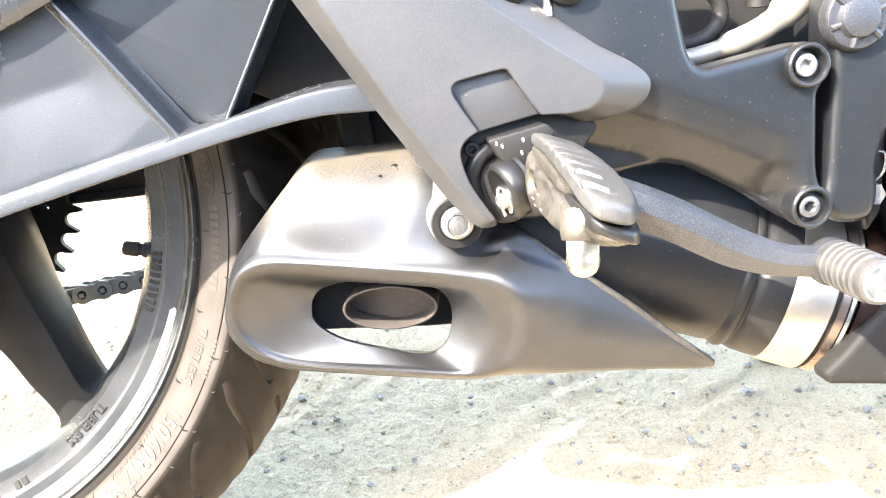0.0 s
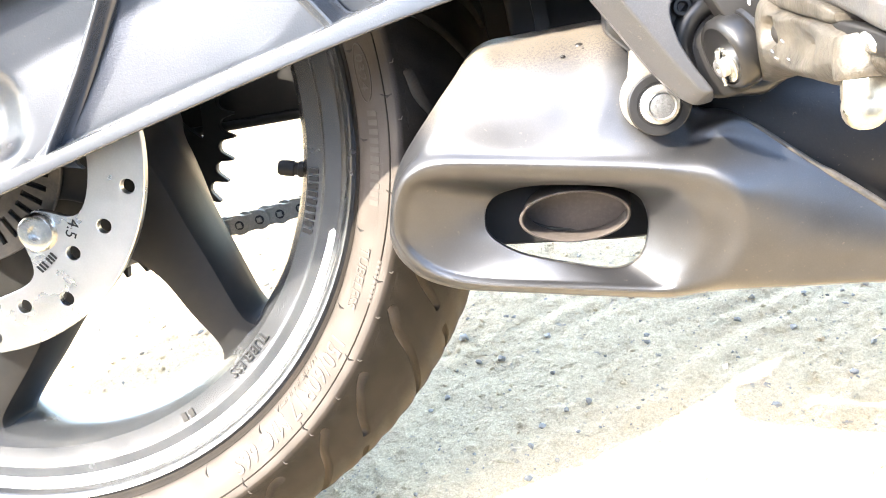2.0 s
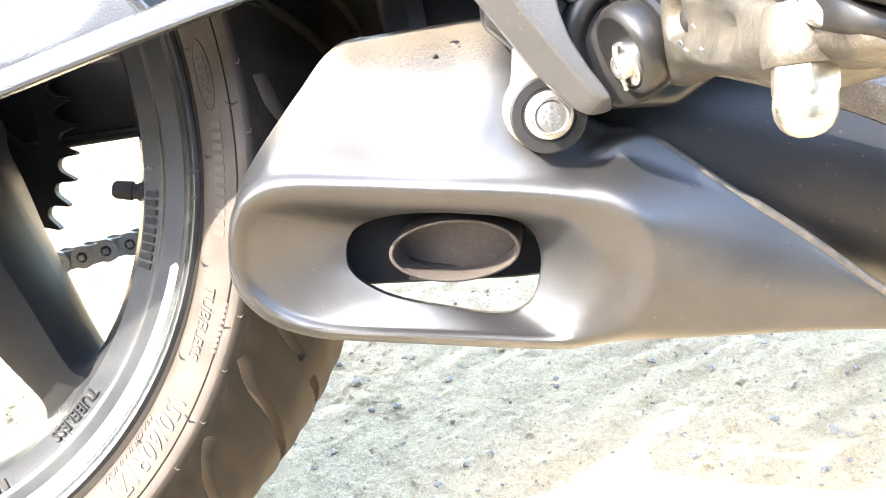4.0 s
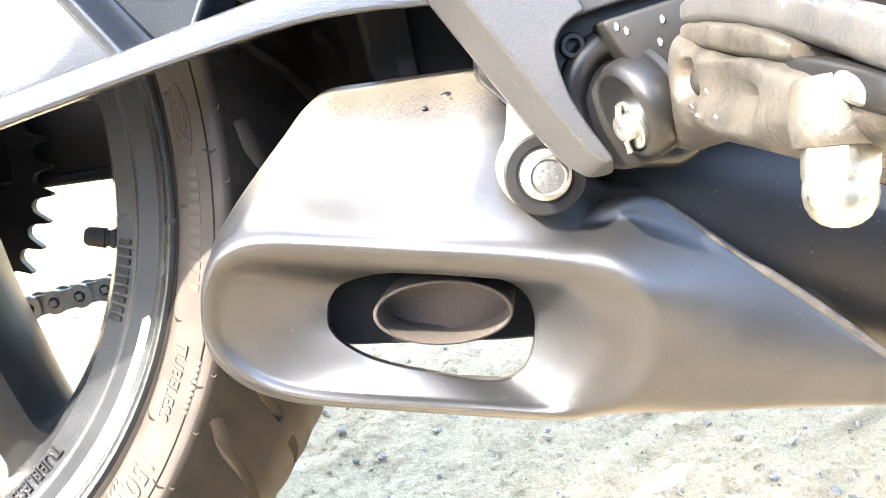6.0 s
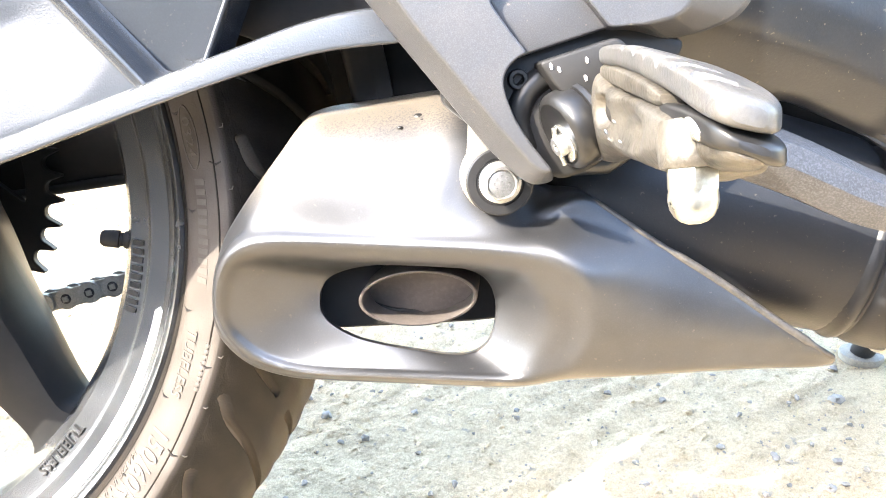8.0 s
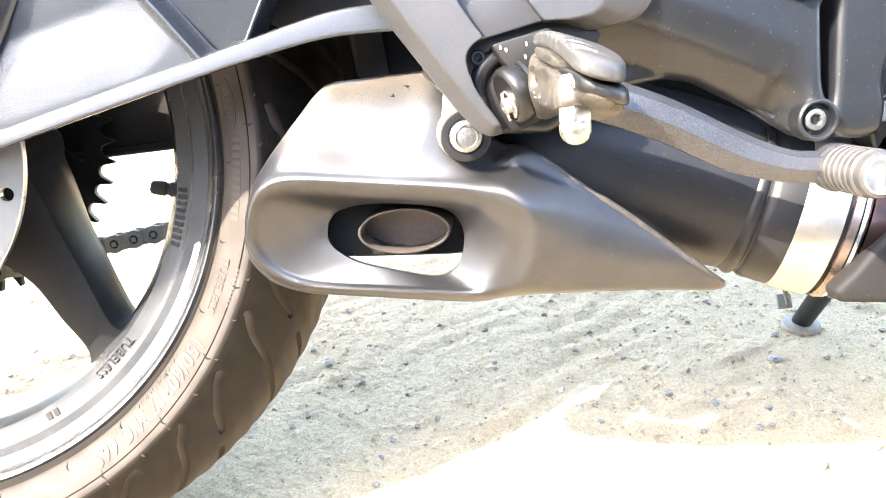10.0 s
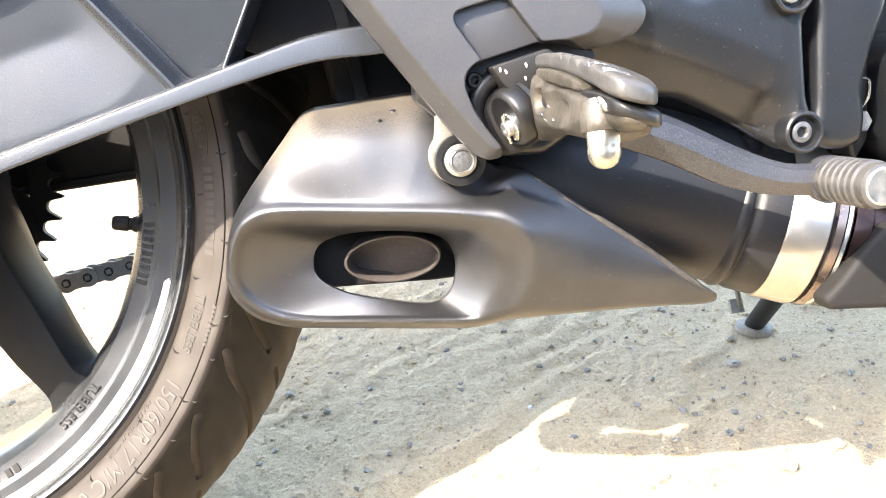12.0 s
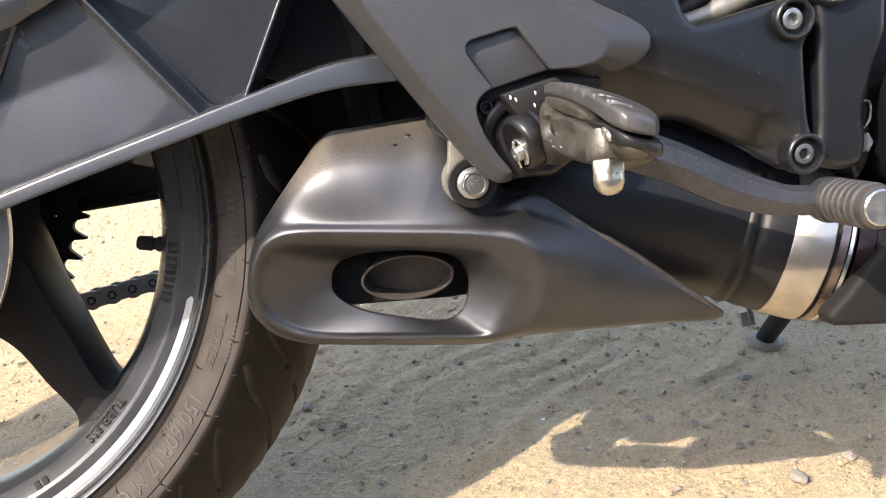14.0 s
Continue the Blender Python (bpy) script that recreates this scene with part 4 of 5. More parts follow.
    for i in range(len(ctrl) - 1):
        p0, p1, p2, p3 = ctrl[max(i - 1, 0)], ctrl[i], ctrl[i + 1], ctrl[min(i + 2, len(ctrl) - 1)]
        steps = (10, 5, 5, 9, 8, 3)[i]
        for s in np.linspace(0, 1, steps, endpoint=False):
            t = 0.45
            m1, m2 = (p2 - p0) * t, (p3 - p1) * t
            lim = np.linalg.norm(p2 - p1, axis=1)[:, None]
            for m in (m1, m2):
                k = np.linalg.norm(m, axis=1)[:, None] + 1e-9
                m *= np.minimum(1, 0.9 * lim / k)
            rows.append((2 * s ** 3 - 3 * s ** 2 + 1) * p1 + (s ** 3 - 2 * s ** 2 + s) * m1 + (-2 * s ** 3 + 3 * s ** 2) * p2 + (s ** 3 - s ** 2) * m2)
    rows.append(ctrl[-1])
    bm = bmesh.new()
    grid_faces(bm, [[tuple(p) for p in r] for r in rows])
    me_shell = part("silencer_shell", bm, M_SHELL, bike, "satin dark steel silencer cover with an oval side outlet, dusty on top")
    mod = me_shell.modifiers.new("thick", "SOLIDIFY")
    mod.thickness, mod.offset = 0.0015, 0.0
    return me_shell


shell = build_shell()
bm = bmesh.new()
tube(bm, [tuple(p) for p in spline([(0.4185, -0.1430, -0.0128), (0.443, -0.1455, -0.0315), (0.470, -0.1460, -0.0510), (0.495, -0.1445, -0.0705), (0.5140, -0.1415, -0.0845), (0.5225, -0.1375, -0.0905)], 5, False)], [0.0004] + [0.0014] * 6 + [0.0021] * 12 + [0.0014] * 6 + [0.0006], 10)
part("shell_edge", bm, M_EDGE, shell, "dusty rolled edge")

# silencer body, tapering towards the engine
bm = bmesh.new()
rows = []
for x, zc, rz, ry, yc in spline([(0.288, -0.024, 0.030, 0.010, -0.070), (0.295, -0.026, 0.044, 0.016, -0.070), (0.306, -0.027, 0.047, 0.020, -0.070), (0.375, -0.025, 0.049, 0.022, -0.072), (0.395, -0.018, 0.054, 0.034, -0.082), (0.415, -0.018, 0.055, 0.046, -0.084), (0.455, -0.0270, 0.0545, 0.051, -0.085),
                             (0.490, -0.0310, 0.0490, 0.0490, -0.087), (0.515, -0.0370, 0.0465, 0.0475, -0.089), (0.533, -0.0425, 0.0452, 0.0462, -0.091), (0.541, -0.0455, 0.0445, 0.0450, -0.0918), (0.5440, -0.0472, 0.042, 0.042, -0.092)], 4, False):
    t = 0.30 * np.clip((x - 0.4) / 0.1, 0, 1)
    rows.append([(x + rz * math.sin(a) * t, yc - ry * math.cos(a), zc + rz * math.sin(a)) for a in np.linspace(0, 2 * math.pi, 56, endpoint=False)])
grid_faces(bm, rows, True, True, True)
body = part("silencer_body", bm, M_BODY, bike, "matt black tapered silencer body")
# outlet pipe with an oval, obliquely cut mouth
bm = bmesh.new()
rows = []
for s, depth in ((1.0, 0.058), (1.0, 0.0), (0.985, -0.0004), (0.95, -0.0004), (0.935, 0.0), (0.925, 0.014)):
    row = []
    for a in np.linspace(0, 2 * math.pi, 64, endpoint=False):
        x, z = 0.0268 * math.cos(a) * s, 0.0143 * math.sin(a) * (s if s > 0.99 else s - 0.02)
        row.append((0.3445 + x + depth * 0.15, -0.1120 - x * 0.18 - z * 0.40 + depth * 1.2, -0.0566 + z + depth * 0.05 + x * 0.03))
    rows.append(row)
grid_faces(bm, rows, True, False, True)
part("outlet_pipe", bm, M_INSIDE, shell, "sooty oval tailpipe with a bright cut edge")
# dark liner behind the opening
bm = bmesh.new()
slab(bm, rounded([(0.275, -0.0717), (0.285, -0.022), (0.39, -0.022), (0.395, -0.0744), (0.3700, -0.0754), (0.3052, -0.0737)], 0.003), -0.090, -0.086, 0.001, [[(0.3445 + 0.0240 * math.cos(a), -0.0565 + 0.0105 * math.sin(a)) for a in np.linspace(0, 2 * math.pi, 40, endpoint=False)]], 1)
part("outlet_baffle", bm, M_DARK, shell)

for x, y, z, r in ((0.351, -0.1262, 0.0248, 0.0021), (0.3525, -0.1290, 0.0232, 0.0013), (0.3560, -0.1240, 0.0250, 0.0016), (0.343, -0.1330, 0.0212, 0.0010), (0.362, -0.1300, 0.0225, 0.0011)):
    bm = bmesh.new()
    bmesh.ops.create_icosphere(bm, subdivisions=2, radius=1.0, matrix=Matrix.Translation((x, y, z)) @ pose(0, 0, 0, 24, 0, 0) @ Matrix.Diagonal((r * 1.2, r, r * 0.7, 1)))
    part("oil_spot", bm, M_BLACKBOLT, shell)

# mounting lug, washer and bolt
bm = bmesh.new()
turned(bm, (0.3792, -0.1480, 0.0002), (0, -1, 0), [(-0.030, 0.0142), (0.0, 0.0137), (0.0066, 0.0136), (0.0074, 0.0130), (0.0074, 0.004)], 44)
strap = rounded([(0.3668, 0.0030), (0.3690, 0.0130), (0.3698, 0.0225), (0.3728, 0.0235), (0.3800, 0.0110), (0.3800, 0.0030)], 0.002)
slab(bm, strap, -0.1555, -0.1490, 0.0010, (), 2)
part("mounting_lug", bm, M_LUG, shell, "pale zinc mounting lug")
bm = bmesh.new()
turned(bm, (0.3803, -0.1555, -0.0011), (0, -1, 0), [(0, 0.0131), (0.0020, 0.0131), (0.0026, 0.0125), (0.0026, 0.0094), (0.0021, 0.0090), (0.0021, 0.006)], 48)
part("black_washer", bm, M_BLACKBOLT, shell, "oiled black washer")
c = Vector((0.3803, -0.1577, -0.0011))
bm = bmesh.new()
turned(bm, c, (0, -1, 0), [(0.0, 0.0082), (0.0008, 0.0082), (0.0016, 0.0074), (0.0022, 0.0064)], 40)


def hexagon(h, r, turn=0.2, k=6):
    """Six-sided ring round the bolt, its flats slightly softened."""
    out = []
    for a in np.linspace(0, 2 * math.pi, 6 * k, endpoint=False):
        f = r * math.cos(math.pi / 6) / math.cos((a % (math.pi / 3)) - math.pi / 6)
        f = min(f, r * 0.965)
        out.append((c.x + f * math.cos(a + turn), c.y - h, c.z + f * math.sin(a + turn)))
    return out


def circle(h, r, turn=0.2, k=36):
    return [(c.x + r * math.cos(a + turn), c.y - h, c.z + r * math.sin(a + turn)) for a in np.linspace(0, 2 * math.pi, k, endpoint=False)]


grid_faces(bm, [hexagon(0.0012, 0.0069), hexagon(0.0066, 0.0069), hexagon(0.0073, 0.0065), circle(0.0075, 0.0056), circle(0.0071, 0.0053), circle(0.0064, 0.0050)], True, True, True)
part("flange_bolt", bm, M_ZINC, shell, "weathered zinc hexagon flange bolt")
bm = bmesh.new()
turned(bm, c - Vector((0, 0.0060, 0)), (0, -1, 0), [(0, 0.0050), (0.0007, 0.0049), (0.0008, 0.0046)], 28)
for k in range(8):
    a = k * 0.785
    turned(bm, c + Vector((0.0028 * math.cos(a), -0.0066, 0.0028 * math.sin(a))), (0, -1, 0), [(0, 0.0007), (0.0004, 0.0005)], 8)
turned(bm, c + Vector((0, -0.0066, 0)), (0, -1, 0), [(0, 0.0012), (0.0004, 0.0010)], 10)
part("bolt_head_mark", bm, M_DULLBOLT, shell)

# ---- pipe, clamp and header shield ----
AX0, AXD = Vector((0.5720, -0.0991, -0.0562)), Vector((0.9331, -0.2296, -0.2766)).normalized()
bm = bmesh.new()
turned(bm, AX0, AXD, [(-0.034, 0.0413), (-0.029, 0.0448), (-0.0268, 0.0448), (-0.0250, 0.0460), (-0.0230, 0.0467), (-0.0208, 0.0460), (-0.0192, 0.0438), (-0.0180, 0.0438), (-0.0165, 0.0452), (-0.0130, 0.0462), (-0.004, 0.0465), (0.02, 0.0463), (0.026, 0.0444)], 64)
part("connecting_pipe", bm, M_BODY, bike, "matt black exhaust connecting pipe")
bm = bmesh.new()
turned(bm, AX0, AXD, [(0, 0.0454), (0.0002, 0.0471), (0.0010, 0.0476), (0.0221, 0.0476), (0.0227, 0.0471), (0.0229, 0.0454)], 72, False)
clamp = part("clamp_band", bm, M_CLAMP, bike, "bright polished exhaust clamp band")
bm = bmesh.new()
turned(bm, AX0 + AXD * 0.0230, AXD, [(0, 0.0432), (0.0003, 0.0446), (0.0022, 0.0446), (0.0026, 0.0464), (0.0070, 0.0468), (0.0080, 0.0442)], 72, False)
part("pipe_collar", bm, M_TINT, clamp, "browned steel pipe collar")
bm = bmesh.new()
turned(bm, AX0 + AXD * 0.0310, AXD, [(0, 0.0432), (0.0003, 0.0455), (0.0022, 0.0459), (0.0030, 0.0432)], 72, False)
part("bright_ring", bm, M_CHROME, clamp, "bright steel ring")
bm = bmesh.new()
turned(bm, AX0 + AXD * 0.0340, AXD, [(0, 0.0413), (0.0014, 0.0418), (0.0020, 0.0440), (0.0060, 0.0449), (0.0110, 0.0444), (0.0130, 0.0414), (0.02, 0.0392)], 72, False)
part("tinted_ring", bm, M_HEATED, clamp, "heat-tinted brown ring")
bm = bmesh.new()
tube(bm, [tuple(p) for p in spline([AX0 + AXD * 0.030, AX0 + AXD * 0.050, (0.645, -0.112, -0.080), (0.72, -0.112, -0.084)], 5, False)], 0.034, 40)
part("header_pipe", bm, M_HEATED, bike, "heat-stained brown header pipe")
bm = bmesh.new()
slab(bm, rounded([(0.587, -0.0827), (0.5753, -0.0939), (0.5787, -0.1003), (0.6129, -0.1027), (0.7106, -0.1213), (0.7106, -0.0333), (0.6109, -0.0568), (0.5982, -0.069)], 0.005, 6), -0.1580, -0.145, 0.004, (), 4)
part("header_shield", bm, M_SHIELD, bike, "satin dark steel header heat shield")

# ---- foot-rest bracket and frame plate ----
FACE = [(0.2954, 0.1417), (0.3298, 0.0905), (0.355, 0.0528), (0.3758, 0.0246), (0.3838, 0.0144), (0.3904, 0.0062), (0.3936, 0.0046), (0.3959, 0.0055), (0.3893, 0.0145), (0.3842, 0.0231), (0.3812, 0.0314), (0.3803, 0.0371), (0.3822, 0.0414), (0.386, 0.0446), (0.3891, 0.0459), (0.3834, 0.0537), (0.3776, 0.0628), (0.3774, 0.0662),
        (0.3797, 0.0686), (0.3901, 0.071), (0.3998, 0.0732), (0.4025, 0.073), (0.4042, 0.0705), (0.4112, 0.0604), (0.4175, 0.052), (0.4245, 0.0525), (0.4295, 0.0524), (0.4399, 0.0543), (0.4442, 0.0574), (0.447, 0.0617), (0.4466, 0.0665), (0.4427, 0.0705), (0.4341, 0.0758), (0.4222, 0.0831), (0.395, 0.1015), (0.3378, 0.1634)]
# how far the slanting flank of the hanger spreads beyond its face
SPREAD = {0: (-0.0134, 0.0036), 1: (-0.0119, 0.0023), 2: (-0.0098, 0.0012), 3: (-0.0095, 0.0006), 4: (-0.0079, -0.0020), 5: (-0.0045, -0.0042), 6: (-0.0027, -0.0056), 7: (0.0031, -0.0050), 25: (0.0038, -0.001), 26: (0.0106, -0.0051), 27: (0.0132, -0.0052), 28: (0.0207, -0.0048),
          29: (0.0237, -0.0029), 30: (0.0252, -0.0015), 31: (0.0259, -0.0007), 32: (0.0275, -0.0011), 33: (0.0227, 0.0), 34: (0.0215, 0.0006), 35: (0.0162, 0.0029)}


def build_bracket():
    """The hanger plate: a flat face, broad slanting flanks, straight walls at the pocket and the notch."""
    wide = [(x, z, x + SPREAD.get(i, (0, 0))[0], z + SPREAD.get(i, (0, 0))[1]) for i, (x, z) in enumerate(FACE)]
    out = []
    for i, b in enumerate(wide):
        a, c = np.array(wide[i - 1]), np.array(wide[(i + 1) % len(wide)])
        b = np.array(b)
        da, dc = np.linalg.norm((a - b)[:2]), np.linalg.norm((c - b)[:2])
        u, v = b + (a - b) * min(0.4, 0.0022 / da), b + (c - b) * min(0.4, 0.0022 / dc)
        for t in (0, 0.33, 0.67, 1):
            out.append(u * (1 - t) ** 2 + b * 2 * t * (1 - t) + v * t * t)
    out = np.array(out)
    front = out[:, :2]
    rows = []
    for y, f, ins in ((-0.1680, 1.0, 0.0), (-0.1772, 1.0, 0.0), (-0.1790, 0.88, 0.0), (-0.1878, 0.06, 0.0), (-0.1883, 0.02, 0.0003), (-0.1885, 0.0, 0.0008)):
        ring = front * (1 - f) + out[:, 2:] * f
        rows.append([(x, y, z) for x, z in (shrink(ring, ins) if ins else ring)])
    bm = bmesh.new()
    vs = grid_faces(bm, rows)
    for ring in (vs[0], vs[-1]):
        bmesh.ops.triangle_fill(bm, use_beauty=True, use_dissolve=False, edges=[bm.edges.get((ring[i], ring[(i + 1) % len(ring)])) for i in range(len(ring))])
    made = part("footrest_bracket", bm, M_BRACKET, bike, "grey powder-coated footrest hanger plate")
    made.data.set_sharp_from_angle(angle=radians(9))
    return made


bracket = build_bracket()
bm = bmesh.new()
slab(bm, rounded([(0.3700, 0.0730), (0.4078, 0.0775), (0.4235, 0.0528), (0.4170, 0.0522), (0.3900, 0.0455), (0.3850, 0.0440)], 0.002), -0.1832, -0.174, 0.0012)
part("notch_floor", bm, M_BRACKET, bracket)

bm = bmesh.new()
fo = rounded([(0.36, 0.030), (0.395, -0.001), (0.4243, -0.0018), (0.4548, 0.0177), (0.4738, 0.0212), (0.4819, 0.0222), (0.4883, 0.0228), (0.4997, 0.0207), (0.5094, 0.0161), (0.5193, 0.0112), (0.5328, 0.0043), (0.5465, -0.0048), (0.5547, -0.0101), (0.5612, -0.0116), (0.5676, -0.0104), (0.5715, -0.0052), (0.5722, -0.0001), (0.57, 0.0052), (0.5662, 0.0095),
              (0.5644, 0.0172), (0.5638, 0.0262), (0.5628, 0.044), (0.5623, 0.0552), (0.5642, 0.0591), (0.5675, 0.0648), (0.5668, 0.0719), (0.5640, 0.0784), (0.5590, 0.0806), (0.5540, 0.0808), (0.5514, 0.0805), (0.5211, 0.0739), (0.5014, 0.0698), (0.4966, 0.0715), (0.4927, 0.0767), (0.4907, 0.0823), (0.4853, 0.1043), (0.4764, 0.1467), (0.36, 0.16)], 0.003)
# two long folds: a slanting band between them, then the shaded lower flank
FOLD_HIGH = [(0.430, 0.078), (0.4573, 0.0675), (0.4773, 0.0631), (0.5138, 0.0496), (0.5438, 0.0360), (0.566, 0.031)]
FOLD_LOW = [(0.430, 0.062), (0.4566, 0.0538), (0.4766, 0.0484), (0.5133, 0.0344), (0.5350, 0.0240), (0.566, 0.019)]


def plate_shape(x, z):
    """A folded plate: flat above the folds, falling away in two steps below them; its fore end lies deeper."""
    h = 0.0
    for fold, slope in ((FOLD_HIGH, 0.26), (FOLD_LOW, 0.62)):
        d = from_line(x, z, fold)
        h += slope * (d - math.sqrt(d * d + 0.0000012)) / 2
    edge = min(1.0, max(0.0, (0.558 - x) / 0.014))
    return max(h, -0.021) * edge - 0.017 * min(1.0, max(0.0, (x - 0.45) / 0.10))


slab(bm, fo, -0.1770, -0.140, 0.0045, (), 5)
relief(bm, -0.1770, plate_shape, 0.0042, 6)
frame_plate = part("frame_plate", bm, M_FRAME, bike, "satin black cast frame side plate")
for x, y, z, kind_of in ((0.5536, -0.1670, 0.0695, M_ZINC), (0.5604, -0.1648, -0.0012, M_DULLBOLT)):
    bm = bmesh.new()
    turned(bm, (x, y + 0.012, z), (0, -1, 0), [(0, 0.0112), (0.0100, 0.0110), (0.0112, 0.0104), (0.0116, 0.0096), (0.0114, 0.0088), (0.0104, 0.0082), (0.0005, 0.0080)], 40)
    part("bolt_boss", bm, M_FRAME, frame_plate)
    hex_socket_bolt(frame_plate, (x - 0.0006, y + 0.0085, z), (0, -1, 0), 0.0057, 0.0060, mat=kind_of)
# pocket behind the foot-rest pivot
bm = bmesh.new()
slab(bm, rounded([(0.372, 0.036), (0.380, 0.048), (0.425, 0.058), (0.448, 0.046), (0.4200, 0.0080), (0.4080, 0.0015), (0.3985, 0.0005), (0.388, 0.0117)], 0.004), -0.1765, -0.160, 0.002)
part("pivot_pocket", bm, M_DARK, bracket)
bm = bmesh.new()
tube(bm, [tuple(p) for p in spline([(0.3890, -0.1735, 0.0120), (0.3862, -0.1745, 0.0220), (0.3885, -0.1752, 0.0305), (0.3945, -0.1752, 0.0365), (0.4060, -0.1740, 0.0400)], 6, False)], 0.0048, 18)
part("pocket_web", bm, M_BLACKBOLT, bracket)
hex_socket_bolt(bracket, (0.3868, -0.1755, 0.0372), (0, -1, 0), 0.0038, 0.0035, "pocket_screw", M_BLACKBOLT)
bm = bmesh.new()
slab(bm, rounded([(0.3921, 0.0424), (0.4190, 0.0490), (0.4237, 0.0447), (0.4133, 0.0322), (0.4055, 0.0256), (0.3975, 0.0340)], 0.002), -0.1925, -0.174, 0.0012)
part("clevis_cheek", bm, M_DARK, bracket)

rng = random.Random(21)
for x, z in ((0.3988, 0.0396), (0.3962, 0.0408), (0.4083, 0.0420), (0.4077, 0.0362)):
    bm = bmesh.new()
    a = rng.uniform(0.9, 1.4)
    tube(bm, [(x - 0.0006 * math.cos(a), -0.1926, z + 0.0010 * math.sin(a)), (x, -0.1930, z), (x + 0.0006 * math.cos(a), -0.1926, z - 0.0010 * math.sin(a))], [0.0003, 0.00062, 0.0004], 7)
    part("paint_chip", bm, M_PALESTONE, bracket)

# ---- foot-rest ----
bm = bmesh.new()
BARREL, PIN, BAX = Vector((0.3986, -0.1885, 0.0176)), Vector((0.4004, -0.1896, 0.0147)), Vector((0.888, 0.262, 0.371)).normalized()
turned(bm, BARREL, BAX, [(0.0004, 0.0), (0.0004, 0.0105), (0.0, 0.0114), (0.0006, 0.0131), (0.0020, 0.0141), (0.0048, 0.0143), (0.0080, 0.0142), (0.0088, 0.0136), (0.0090, 0.0149), (0.0108, 0.0151), (0.0116, 0.0140), (0.0118, 0.0)], 56)
peg = part("footrest", bm, M_BLACKBOLT, bike, "weathered cast alloy folding footrest with rubber top")
d = -BAX
u = d.cross(Vector((0.9, -0.3, 0.2))).normalized()
bm = bmesh.new()
turned(bm, PIN, d, [(-0.001, 0.0070), (0.0008, 0.0070), (0.0012, 0.0065), (0.0012, 0.0050)], 32)
part("pin_washer", bm, M_CHROME, peg, "bright steel washer")
bm = bmesh.new()
turned(bm, PIN, d, [(0.0006, 0.0038), (0.0034, 0.0037), (0.0040, 0.0030), (0.0040, 0.0013), (0.0028, 0.0011)], 28)
part("pivot_pin", bm, M_ZINC, peg)
bm = bmesh.new()
tube(bm, [PIN + d * 0.0026 - u * 0.0072, PIN + d * 0.0030 - u * 0.0040, PIN + d * 0.0030 + u * 0.0040, PIN + d * 0.0022 + u * 0.0070], 0.0009, 8)
part("split_pin", bm, M_CHROME, peg, "bright split pin")


# cast arm of the foot-rest: from the pivot outwards
def loft_sections(secs, k=4, sides=24, power=3.0, tilt=0.0):
    """Skin through boxy sections: centre, half width along x, half height along z."""
    rows = []
    for cx, cy, cz_, hx, hz in spline(secs, k, False):
        row = []
        for a in np.linspace(0, 2 * math.pi, sides, endpoint=False):
            ca, sa = math.cos(a), math.sin(a)
            px = hx * math.copysign(abs(ca) ** (2 / power), ca)
            row.append((cx + px, cy, cz_ + hz * math.copysign(abs(sa) ** (2 / power), sa) - px * tilt))
        rows.append(row)
    bm = bmesh.new()
    grid_faces(bm, rows, True, True, True)
    return bm


def cast(bm, amount, size, seed):
    """Uneven skin of a rough casting."""
    bm.normal_update()
    for v in bm.verts:
        v.co += v.normal * amount * noise.noise(v.co / size + Vector((seed, 0, 0)))
    return bm


def dent(bm, at, reach, way):
    """Press a hollow into a casting."""
    at, way = Vector(at), Vector(way)
    for v in bm.verts:
        q = v.co - at
        k = math.sqrt(sum((q[i] / reach[i]) ** 2 for i in range(3)))
        if k < 1:
            v.co += way * (1 - k * k) ** 1.5
    return bm


bm = loft_sections([(0.4135, -0.1860, 0.0190, 0.0024, 0.0115), (0.4150, -0.1905, 0.0212, 0.0048, 0.0136), (0.4160, -0.1990, 0.0230, 0.0078, 0.0140), (0.4160, -0.2090, 0.0228, 0.0092, 0.0118), (0.4155, -0.2220, 0.0218, 0.0086, 0.0098), (0.4160, -0.2450, 0.0200, 0.0088, 0.0092),
                    (0.4175, -0.2620, 0.0190, 0.0108, 0.0088), (0.4190, -0.2740, 0.0182, 0.0118, 0.0074), (0.4200, -0.2840, 0.0182, 0.0112, 0.0044), (0.4205, -0.2870, 0.0184, 0.0090, 0.0020)], 9, 72, 3.2, 0.30)
dent(bm, (0.4060, -0.2165, 0.0258), (0.0085, 0.0085, 0.0060), (0.0085, 0.0, -0.0006))
dent(bm, (0.4065, -0.2420, 0.0225), (0.0090, 0.0240, 0.0085), (0.0042, 0.0, 0.0))
dent(bm, (0.4070, -0.2520, 0.0225), (0.0070, 0.0140, 0.0045), (0.0022, 0.0, 0.0))
part("peg_arm", cast(bm, 0.0007, 0.009, 3.1), M_ALLOY, peg, "gritty cast alloy arm")
# black ball set in the hollow stands in for its shade
bm = bmesh.new()
bmesh.ops.create_icosphere(bm, subdivisions=3, radius=1.0, matrix=Matrix.Translation((0.4128, -0.2165, 0.0258)) @ pose(0, 0, 0, 30, 0, 10) @ Matrix.Diagonal((0.0040, 0.0046, 0.0044, 1)))
part("cavity_shade", bm, M_DARK, peg)
